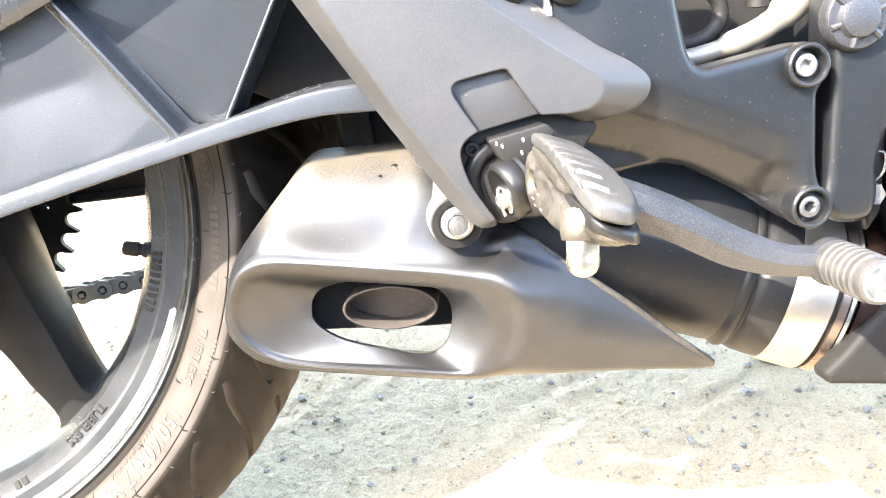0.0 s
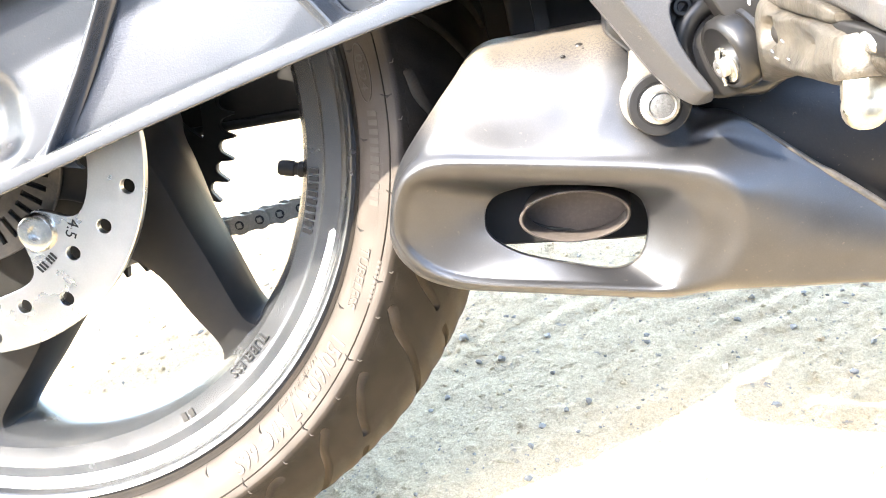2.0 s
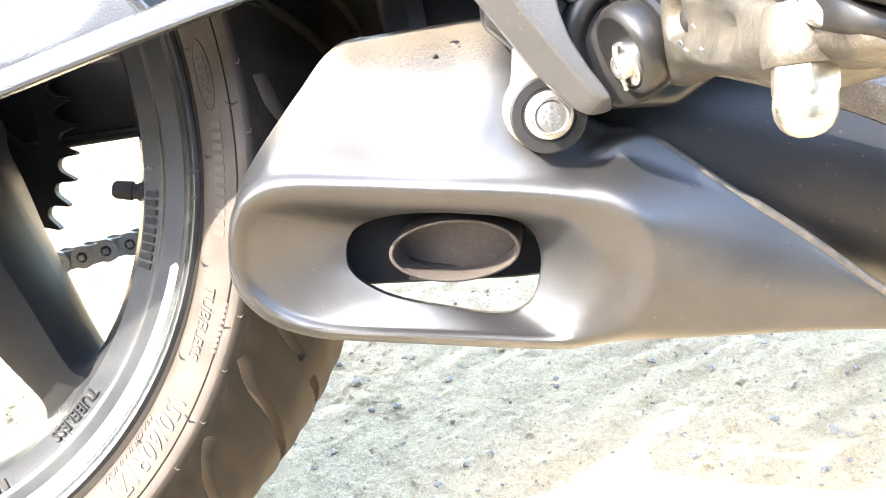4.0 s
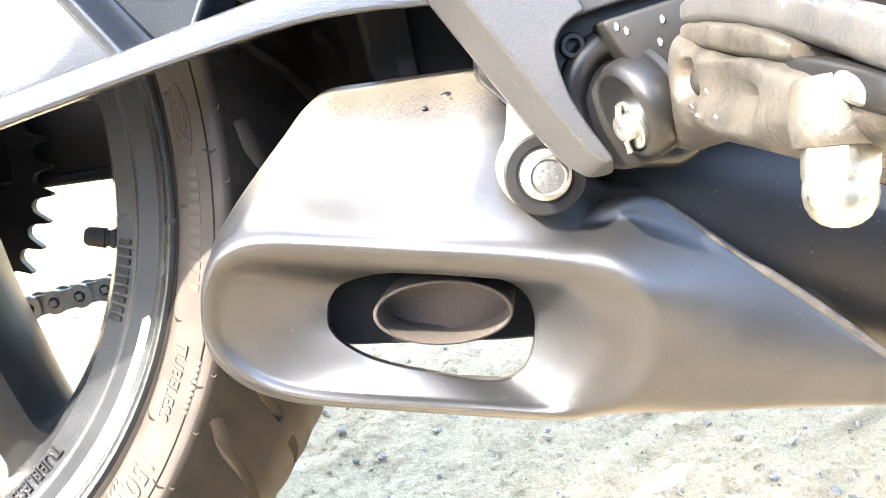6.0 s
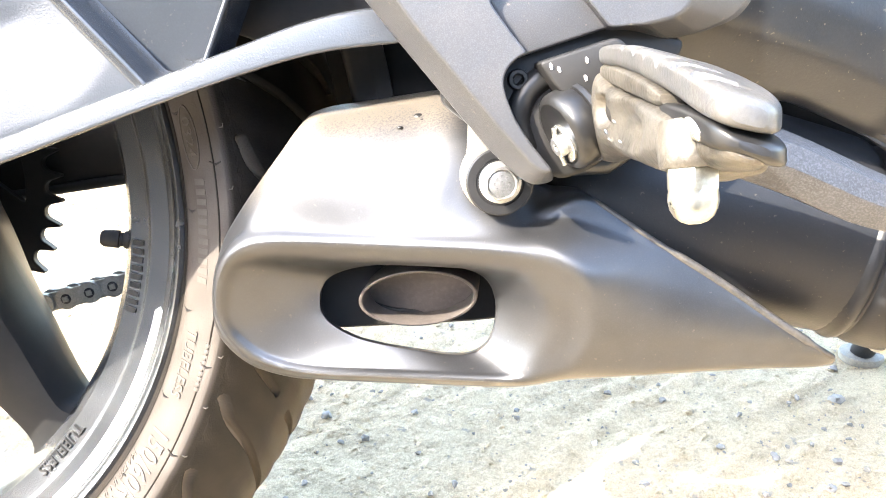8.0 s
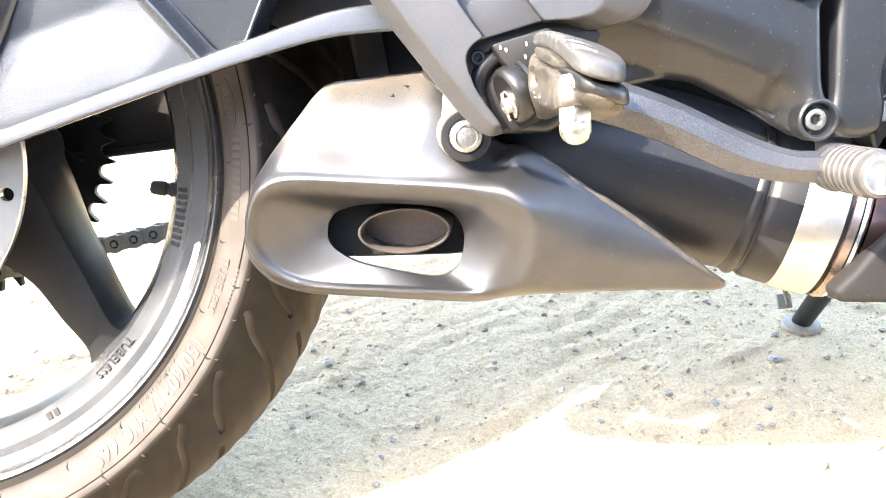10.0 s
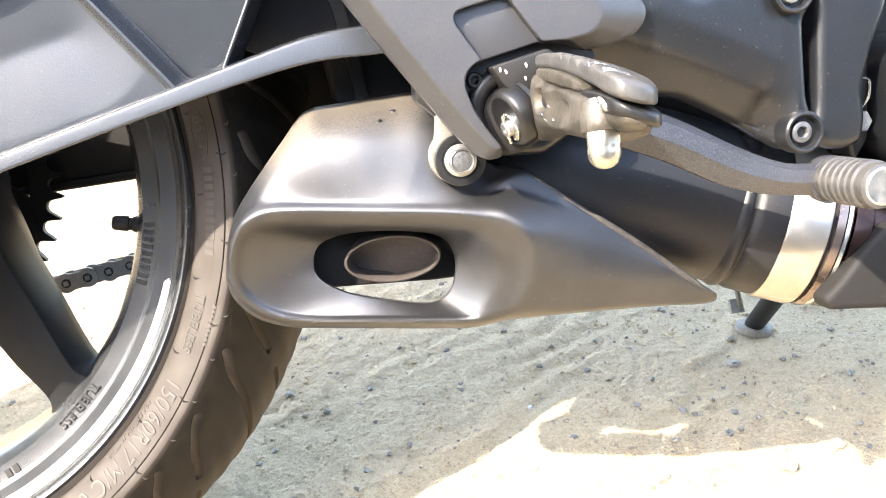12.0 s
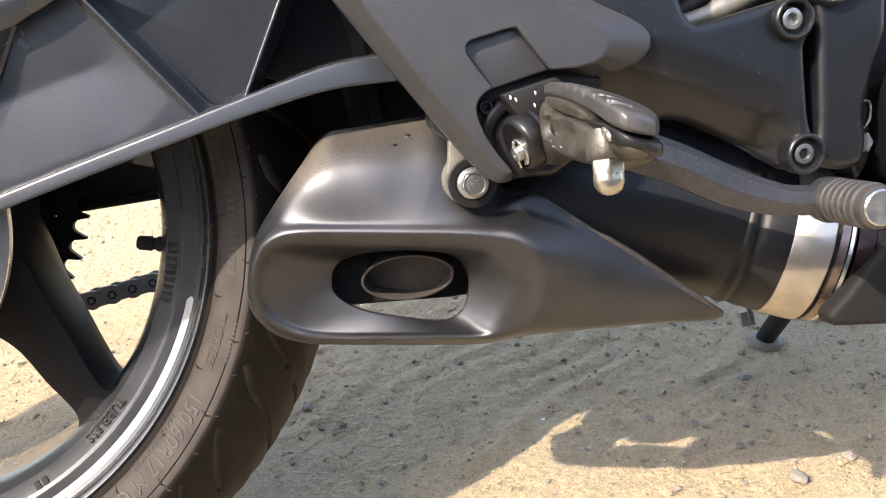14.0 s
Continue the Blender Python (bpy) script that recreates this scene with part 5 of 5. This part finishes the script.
bm = loft_sections([(0.4190, -0.1960, 0.0352, 0.0060, 0.0018), (0.4196, -0.2000, 0.0352, 0.0086, 0.0030), (0.4200, -0.2200, 0.0336, 0.0100, 0.0036), (0.4198, -0.2450, 0.0310, 0.0106, 0.0036), (0.4196, -0.2640, 0.0286, 0.0110, 0.0030), (0.4196, -0.2720, 0.0276, 0.0100, 0.0016)], 6, 40, 4.0, 0.30)
part("arm_ledge", cast(bm, 0.0004, 0.008, 5.5), M_ALLOY, peg)
rng = random.Random(8)
for i in range(4):
    y = -0.222 - 0.0060 * i
    zc = 0.0245 - (-0.214 - y) * 0.09 + rng.uniform(-0.006, 0.005)
    xs = 0.4068 + rng.uniform(-0.0002, 0.0003)
    bm = bmesh.new()
    tube(bm, [(xs, y, zc), (xs + 0.0004, y - rng.uniform(0.001, 0.002), zc - rng.uniform(0.0003, 0.0012))], [0.0004, 0.0002], 6)
    part("scratch", bm, M_CHROME, peg)
# plate under the pad, with a dark gap between
bm = loft_sections([(0.4205, -0.264, 0.0240, 0.0070, 0.0015), (0.4205, -0.268, 0.0236, 0.0100, 0.0030), (0.4212, -0.279, 0.0224, 0.0112, 0.0040), (0.4214, -0.2900, 0.0212, 0.0104, 0.0040), (0.4210, -0.2980, 0.0204, 0.0088, 0.0034), (0.4206, -0.3020, 0.0200, 0.0062, 0.0022), (0.4204, -0.3035, 0.0198, 0.0034, 0.0010)], 6, 40, 4.0, 0.36)
part("pad_plate", bm, M_BLACKBOLT, peg, "black pad carrier plate")
bm = bmesh.new()
bmesh.ops.create_icosphere(bm, subdivisions=3, radius=1.0, matrix=Matrix.Translation((0.4135, -0.2885, 0.0246)) @ pose(0, 0, 0, 20, 30, 0) @ Matrix.Diagonal((0.0034, 0.0072, 0.0030, 1)))
part("polished_corner", bm, M_CHROME, peg, "polished metal corner under the pad")
PAD = [(0.4200, -0.1985, 0.0396, 0.0075, 0.0018), (0.4206, -0.2010, 0.0399, 0.0098, 0.0032), (0.4210, -0.2080, 0.0399, 0.0106, 0.0038), (0.4212, -0.2200, 0.0394, 0.0108, 0.0040), (0.4212, -0.2400, 0.0376, 0.0110, 0.0043), (0.4212, -0.2600, 0.0350, 0.0112, 0.0046), (0.4210, -0.2780, 0.0320, 0.0112, 0.0047),
       (0.4205, -0.2880, 0.0303, 0.0107, 0.0047), (0.4198, -0.2960, 0.0288, 0.0096, 0.0045), (0.4192, -0.3010, 0.0280, 0.0082, 0.0041), (0.4186, -0.3045, 0.0274, 0.0062, 0.0034), (0.4182, -0.3060, 0.0271, 0.0040, 0.0020)]
bm = loft_sections(PAD, 16, 84, 3.8, 0.32)
mid_y, mid_z = [p[1] for p in PAD][::-1], [p[2] for p in PAD][::-1]
for v in bm.verts:
    above = v.co.z + 0.32 * (v.co.x - 0.4208) - float(np.interp(v.co.y, mid_y, mid_z))
    upper = max(0.0, min(1.0, above / 0.0022))
    for y, half, deep, x0, wide in ((-0.2335, 0.0012, 0.0012, 0.414, 0.0060), (-0.2455, 0.0013, 0.0013, 0.414, 0.0060), (-0.2575, 0.0014, 0.0015, 0.414, 0.0060), (-0.2694, 0.0016, 0.0018, 0.414, 0.0060), (-0.2817, 0.0027, 0.0064, 0.4146, 0.0046), (-0.2955, 0.0027, 0.0064, 0.4152, 0.0046)):
        across = max(0.0, 1 - ((v.co.x - x0) / wide) ** 4)
        v.co.z -= deep * across * upper * max(0.0, 1 - ((v.co.y - y + 0.35 * (v.co.x - x0)) / half) ** 2) ** 0.5
part("peg_rubber", cast(bm, 0.0004, 0.012, 7.0), M_RUBBER, peg, "worn grey rubber footrest pad")
bm = loft_sections([(0.4186, -0.2480, 0.0200, 0.0060, 0.0060), (0.4190, -0.2560, 0.0198, 0.0072, 0.0066), (0.4194, -0.2660, 0.0196, 0.0078, 0.0066), (0.4198, -0.2770, 0.0193, 0.0078, 0.0062), (0.4200, -0.2880, 0.0190, 0.0074, 0.0054), (0.4200, -0.2960, 0.0188, 0.0060, 0.0042), (0.4196, -0.3005, 0.0188, 0.0042, 0.0026), (0.4194, -0.3020, 0.0188, 0.0020, 0.0012)], 8, 48, 2.6, 0.25)
part("boss_web", bm, M_ALLOY, peg)
NUT, NAX = Vector((0.4140, -0.2822, 0.0140)), Vector((-0.02, -0.16, -0.98)).normalized()
bm = bmesh.new()
turned(bm, NUT, NAX, [(-0.0115, 0.0070), (-0.0090, 0.0076), (-0.0060, 0.0080), (-0.0025, 0.0078), (-0.0008, 0.0076), (-0.0001, 0.0072), (0.0, 0.0066), (0.0, 0.004)], 48)
part("peg_boss", bm, M_ALLOY, peg)
bm = bmesh.new()
u_ = NAX.cross(Vector((0.3, -1, 0))).normalized()
v_ = NAX.cross(u_)
rows = []
for h_, r_, hexed in ((0.0, 0.0066, 1.0), (0.0044, 0.0066, 1.0), (0.0053, 0.0062, 0.6), (0.0057, 0.0059, 0.0), (0.0076, 0.0060, 0.0), (0.0096, 0.0056, 0.0), (0.0114, 0.0046, 0.0), (0.0126, 0.0031, 0.0), (0.0132, 0.0014, 0.0)):
    row = []
    for a in np.linspace(0, 2 * math.pi, 48, endpoint=False):
        k = math.cos(math.pi / 6) / math.cos((a % (math.pi / 3)) - math.pi / 6)
        row.append(NUT + NAX * h_ + (u_ * math.cos(a) + v_ * math.sin(a)) * r_ * (1 + (min(k, 0.975) - 1) * hexed))
    rows.append(row)
grid_faces(bm, rows, True, True, True)
part("dome_nut", bm, M_NUT, peg, "pale plated dome nut")

# ---- brake lever ----
bm = bmesh.new()
rows = []
for x, y, z, h, w in spline([(0.425, -0.186, 0.0205, 0.0098, 0.0058), (0.450, -0.189, 0.0130, 0.0098, 0.0060), (0.477, -0.190, 0.0024, 0.0097, 0.0060), (0.505, -0.190, -0.0117, 0.0093, 0.0058), (0.522, -0.190, -0.0182, 0.0082, 0.0056), (0.535, -0.190, -0.0214, 0.0075, 0.0056), (0.548, -0.190, -0.0224, 0.0076, 0.0058), (0.5600, -0.190, -0.0228, 0.0080, 0.0058)], 5, False):
    rows.append([(x + (c2 * 0.35 * h), y + c1 * w, z + c2 * h) for c1, c2 in ((0.10, 1), (-0.66, 0.70), (-0.80, 0.62), (-1, -0.12), (-0.94, -0.24), (-0.05, -1), (0.75, -1), (1, -0.62), (1, 0.62), (0.55, 1))])
grid_faces(bm, rows, True, True, True)
lever = part("brake_lever", bm, M_LEVER, bike, "scuffed dark forged brake pedal lever")
lever.data.set_sharp_from_angle(angle=radians(22))
bm = bmesh.new()
turned(bm, (0.5572, -0.1850, -0.0230), Vector((-0.02, -1, 0.0)), [(-0.001, 0.0080), (0.0, 0.0106), (0.0012, 0.0114), (0.0065, 0.0118), (0.0085, 0.0112), (0.0090, 0.0090)], 40)
part("lever_boss", bm, M_LEVER, lever)
bm = bmesh.new()
prof = [(0, 0.0080), (0.001, 0.0105)]
for i in range(6):
    prof += [(0.003 + i * 0.0052, 0.0112), (0.0062 + i * 0.0052, 0.0112), (0.0068 + i * 0.0052, 0.0100), (0.0078 + i * 0.0052, 0.0100)]
prof += [(0.0360, 0.0105), (0.0385, 0.0100), (0.0390, 0.0088)]
turned(bm, (0.5575, -0.1935, -0.0226), Vector((-0.02, -1, 0.0)), prof, 40)
part("lever_sleeve", bm, M_RUBBER, lever, "ribbed grey rubber pedal sleeve")
bm = bmesh.new()
turned(bm, (0.5568, -0.2315, -0.0226), Vector((-0.02, -1, 0.0)), [(0, 0.0086), (0.0015, 0.0086), (0.0022, 0.0078), (0.0022, 0.0)], 36, False)
part("lever_end_cap", bm, M_CHROME, lever, "pale metal pedal end")

# ---- engine side behind the frame plate ----
bm = bmesh.new()
slab(bm, rounded([(0.5680, 0.14), (0.5715, 0.06), (0.5715, 0.012), (0.5690, -0.0040), (0.5770, -0.0115), (0.5880, -0.0130), (0.5990, -0.0100), (0.6010, 0.0040), (0.5985, 0.0170), (0.6040, 0.0400), (0.6120, 0.0600), (0.612, 0.14)], 0.005), -0.1560, -0.130, 0.006, (), 4)
engine_mount = part("engine_mount", bm, M_FRAME, bike, "dark grey cast engine mount")
bm = bmesh.new()
turned(bm, (0.5790, -0.154, 0.0915), (0, -1, 0), [(0, 0.0165), (0.006, 0.0165), (0.008, 0.0150), (0.0084, 0.0110), (0.0110, 0.0095), (0.0116, 0.0080)], 40)
cap = part("pivot_cap", bm, M_LEVER, engine_mount, "grey notched swingarm pivot cap")
bm = bmesh.new()
for k in range(6):
    a = math.pi * k / 3 + 0.35
    tube(bm, [(0.5790 + 0.0085 * math.cos(a), -0.1625, 0.0915 + 0.0085 * math.sin(a)), (0.5790 + 0.0148 * math.cos(a), -0.1620, 0.0915 + 0.0148 * math.sin(a))], 0.0018, 8)
part("cap_notches", bm, M_LEVER, engine_mount)
bm = bmesh.new()
slab(bm, [(0.40, -0.04), (1.05, -0.10), (1.05, 0.45), (0.40, 0.45)], -0.090, 0.09, 0.004)
engine = part("engine_block", bm, M_DARK, bike, "black shaded engine and frame behind the plate")
bm = bmesh.new()
slab(bm, rounded([(0.6170, 0.034), (0.6330, 0.046), (0.70, 0.06), (0.78, 0.03), (0.78, -0.04), (0.66, -0.045), (0.6210, -0.018)], 0.010), -0.165, -0.10, 0.012, (), 5)
part("clutch_cover", bm, M_FRAME, bike, "dark cast engine side cover")
bm = bmesh.new()
slab(bm, rounded([(0.596, 0.003), (0.604, 0.045), (0.611, 0.052), (0.612, -0.010), (0.604, -0.022)], 0.004), -0.140, -0.120, 0.003)
part("engine_seam", bm, M_FRAME, engine)
bm = bmesh.new()
c = Vector((0.6035, -0.140, 0.0005))
rows = [[(c.x + r * math.cos(math.pi * k / 3), c.y - h, c.z + r * math.sin(math.pi * k / 3)) for k in range(6)] for h, r in ((0, 0.0062), (0.006, 0.0062), (0.007, 0.0054))]
grid_faces(bm, rows, True, True, True)
part("engine_bolt", bm, M_ZINC, engine, "zinc hexagon bolt", False)
# loop of wire beside the mount
bm = bmesh.new()
tube(bm, [tuple(p) for p in spline([(0.596, -0.146, 0.020), (0.6005, -0.148, 0.0235), (0.6060, -0.148, 0.0225), (0.6065, -0.147, 0.0130), (0.6010, -0.146, 0.0065)], 5, False)], 0.0007, 6)
part("wire_loop", bm, M_CHROME, engine)

# rear shock and linkage above the plate
bm = bmesh.new()
tube(bm, [tuple(p) for p in spline([(0.498, -0.118, 0.072), (0.528, -0.118, 0.079), (0.556, -0.118, 0.092), (0.580, -0.118, 0.118), (0.59, -0.118, 0.16)], 5, False)], [0.005] * 6 + [0.007] * 5 + [0.009] * 5 + [0.011] * 5, 14)
part("silver_link", bm, M_SILVER, bike, "silver cast linkage arm above the frame plate")
bm = bmesh.new()
ring = [(0.510 + 0.021 * math.cos(a), -0.110, 0.098 + 0.016 * math.sin(a)) for a in np.linspace(0, 2 * math.pi, 30)]
tube(bm, ring, 0.0045, 10, cap=False)
tube(bm, [(0.548, -0.115, 0.16), (0.549, -0.115, 0.10)], 0.006, 16)
part("shock_hose", bm, M_DARK, bike, "black rubber hose behind the frame")
bm = bmesh.new()
turned(bm, (0.405, -0.170, 0.113), (0, -1, 0), [(0, 0.012), (0.012, 0.012), (0.015, 0.009)], 28)
turned(bm, (0.432, -0.170, 0.1115), (0, -1, 0), [(0, 0.011), (0.012, 0.011), (0.015, 0.008)], 28)
part("rubber_grommet", bm, M_DARK, bike, "black rubber grommets")
bm = bmesh.new()
tube(bm, [tuple(p) for p in spline([(0.420, -0.176, 0.118), (0.4225, -0.177, 0.105), (0.4235, -0.177, 0.096)], 4, False)], 0.0022, 10)
part("silver_clip", bm, M_CHROME, bike)

# inner mudguard and shadowed underside between wheel and engine
bm = bmesh.new()
rows = []
for a in np.linspace(-2, 120, 30):
    rows.append([on_ring(a, 0.335, y) for y in (-0.085, -0.03, 0.03, 0.085)] + [on_ring(a, 0.342, y) for y in (0.085, 0.03, -0.03, -0.085)])
grid_faces(bm, rows, True, True, True)
part("inner_mudguard", bm, M_DARK, bike, "black plastic inner mudguard")

# added black block and sheet stand in for shade behind the swingarm
bm = bmesh.new()
slab(bm, [(0.322 * math.cos(radians(a)), 0.322 * math.sin(radians(a))) for a in (5, 8, 12, 16, 20, 26, 32, 40)] + [(0.34, 0.26), (0.46, 0.26), (0.46, 0.015), (0.33, 0.015)], -0.075, 0.09, 0.004)
slab(bm, rounded([(0.245, 0.078), (0.285, 0.060), (0.40, 0.060), (0.40, 0.22), (0.245, 0.22)], 0.004), -0.0800, -0.0760, 0.001)
part("gap_shade_block", bm, M_DARK, bike, "black block added to stand for the shade ahead of the wheel")

# seat and tail above, out of sight, that shade the wheel and the ground
bm = bmesh.new()
rows = []
for x, w, z0, z1 in spline([(-0.30, 0.06, 0.50, 0.60), (-0.10, 0.11, 0.46, 0.60), (0.15, 0.15, 0.42, 0.60), (0.45, 0.16, 0.40, 0.62), (0.75, 0.17, 0.42, 0.74), (1.05, 0.10, 0.50, 0.74)], 4, False):
    rows.append([(x, y * w, z) for y, z in ((-0.7, z0), (-1, (z0 * 2 + z1) / 3), (-1, (z0 + 2 * z1) / 3), (-0.6, z1), (0.6, z1), (1, (z0 + 2 * z1) / 3), (1, (z0 * 2 + z1) / 3), (0.7, z0))])
grid_faces(bm, rows, True, True, True)
part("seat_and_tank", bm, M_DARK, bike, "dark seat and tank bodywork")

# ---- side stand ----
bm = bmesh.new()
inv = (Matrix.Translation(HUB) @ pose(0, 0, 0, -LEAN)).inverted()
top, foot = inv @ Vector((0.735, 0.055, 0.20)), inv @ Vector((0.752, 0.205, 0.006))
tube(bm, [top, foot], [0.0115, 0.0100], 20)
stand = part("side_stand", bm, M_BODY, bike, "black side stand resting on the dirt")
bm = bmesh.new()
turned(bm, inv @ Vector((0.752, 0.205, -0.002)), (inv.to_3x3() @ Vector((0.05, 0.05, 1))), [(0, 0.019), (0.004, 0.020), (0.007, 0.019), (0.008, 0.012)], 36)
part("stand_foot", bm, M_FOOT, stand, "dusty round stand foot")
bm = bmesh.new()
tube(bm, [inv @ Vector((0.715, 0.19, 0.075)), inv @ Vector((0.735, 0.205, 0.028))], 0.0028, 10)
slab_c = inv @ Vector((0.737, 0.222, 0.022))
turned(bm, slab_c, inv.to_3x3() @ Vector((0.1, -0.8, 0.5)), [(0, 0.011), (0.004, 0.011)], 4)
part("stand_tang", bm, M_FOOT, stand)

# ---- unseen wall added behind the camera to darken reflections ----
def build_wall():
    """A plain wall and its coping, added to darken what the bike reflects."""
    bm = bmesh.new()
    for cx, cy, cz_, sx, sy, sz in ((0.4, -1.8, 0.48, 14.0, 0.2, 0.96), (0.4, -1.8, 1.01, 14.1, 0.30, 0.10)):
        bmesh.ops.create_cube(bm, size=1.0, matrix=Matrix.Translation((cx, cy, cz_)) @ Matrix.Diagonal((sx, sy, sz, 1)))
    bmesh.ops.bevel(bm, geom=bm.edges[:], offset=0.012, segments=2, affect="EDGES")
    tagged(mesh_object("reflection_wall", bm, M_WALL), "plain unseen wall added to darken reflections", "wall", kind="structure")


M_WALL = material("added_wall_grey", (0.12, 0.12, 0.122), 0.9, bump=0.6, bump_scale=60, grain=0.3, grain_scale=120, blotch_scale=1.5)
build_wall()


# ---- stones and litter on the dirt ----
def near_height(x, y):
    return float(ground_height(np.array(x), np.array(y))) * 0.6


rng = random.Random(11)
STONES = [(0.250, 0.178, 0.0060), (0.286, 0.138, 0.0045), (0.478, 0.107, 0.0040), (0.697, 0.139, 0.0075), (0.724, -0.003, 0.0085), (0.505, 0.052, 0.0040), (0.577, 0.089, 0.0035), (0.717, 0.186, 0.0055), (0.668, -0.020, 0.0080),
          (0.615, 0.072, 0.0050), (0.660, 0.060, 0.0050), (0.590, 0.028, 0.0050), (0.640, 0.030, 0.0055), (0.330, 0.170, 0.0045), (0.420, 0.160, 0.0040), (0.55, 0.16, 0.0045), (0.80, 0.10, 0.0055), (0.83, 0.03, 0.0060)]
for i, (x, y, s) in enumerate(STONES):
    pale = i == 2
    ob = mesh_object("stone", stone_points(rng, s * 0.8, 0.55, 0.7), M_PALESTONE if pale else M_STONE, smooth=True)
    ob.location = (x, y, near_height(x, y) + s * 0.22)
    ob.rotation_euler = (0, 0, rng.uniform(0, 6))
    tagged(ob, "small pale pebble lying on the dirt" if pale else "small grey broken stone lying on the dirt", "stone", "stones on the ground")

shapes = []
for k in range(5):
    b = bmesh.new()
    bmesh.ops.create_icosphere(b, subdivisions=1, radius=1.0)
    off = Vector((k * 7.3, 1.7, 4.1))
    vs = np.array([tuple(Vector((v.co.x, v.co.y * 0.85, v.co.z * 0.6)) * (1 + 0.8 * noise.noise(v.co * 1.8 + off))) for v in b.verts])
    shapes.append((vs, np.array([[v.index for v in f.verts] for f in b.faces])))
    b.free()


def gravel(name, count, lo, hi, mat, label, seed):
    r = np.random.RandomState(seed)
    V, F, base = [], [], 0
    for i in range(count):
        x, y = r.uniform(-0.6, 1.4), r.uniform(-0.45, 1.35)
        s = lo * (hi / lo) ** (r.rand() ** 2.8)
        a = r.uniform(0, 6.28)
        vs, fs = shapes[i % 5]
        c_, s_ = math.cos(a), math.sin(a)
        w = vs * s * np.array([1, r.uniform(0.6, 1.0), 1])
        V.append(np.stack([w[:, 0] * c_ - w[:, 1] * s_ + x, w[:, 0] * s_ + w[:, 1] * c_ + y, w[:, 2] + near_height(x, y) + s * 0.15], 1))
        F.append(fs + base)
        base += len(vs)
    me = bpy.data.meshes.new(name)
    me.from_pydata(np.concatenate(V).tolist(), [], np.concatenate(F).tolist())
    me.materials.append(mat)
    tagged(new(name, me), label, "gravel", kind="stuff")


gravel("gravel", 8500, 0.0009, 0.0042, M_STONE, "scattered grey gravel and grit on the dirt", 3)
gravel("crumbs_of_dirt", 26000, 0.0008, 0.0034, M_GROUND, "loose crumbs of dry sandy dirt", 5)
b = bmesh.new()
for i in range(40):
    x, y, a, k = rng.uniform(0.1, 1.0), rng.uniform(-0.1, 0.5), rng.uniform(0, 6.3), rng.uniform(0.006, 0.018)
    z = near_height(x, y) + 0.002
    tube(b, [(x, y, z), (x + math.cos(a) * k * 0.5, y + math.sin(a) * k * 0.5, z + 0.0015), (x + math.cos(a + 0.3) * k, y + math.sin(a + 0.3) * k, z)], 0.0004, 5)
tagged(mesh_object("straw_litter", b, M_STRAW), "bits of dry straw on the dirt", "straw", kind="stuff")
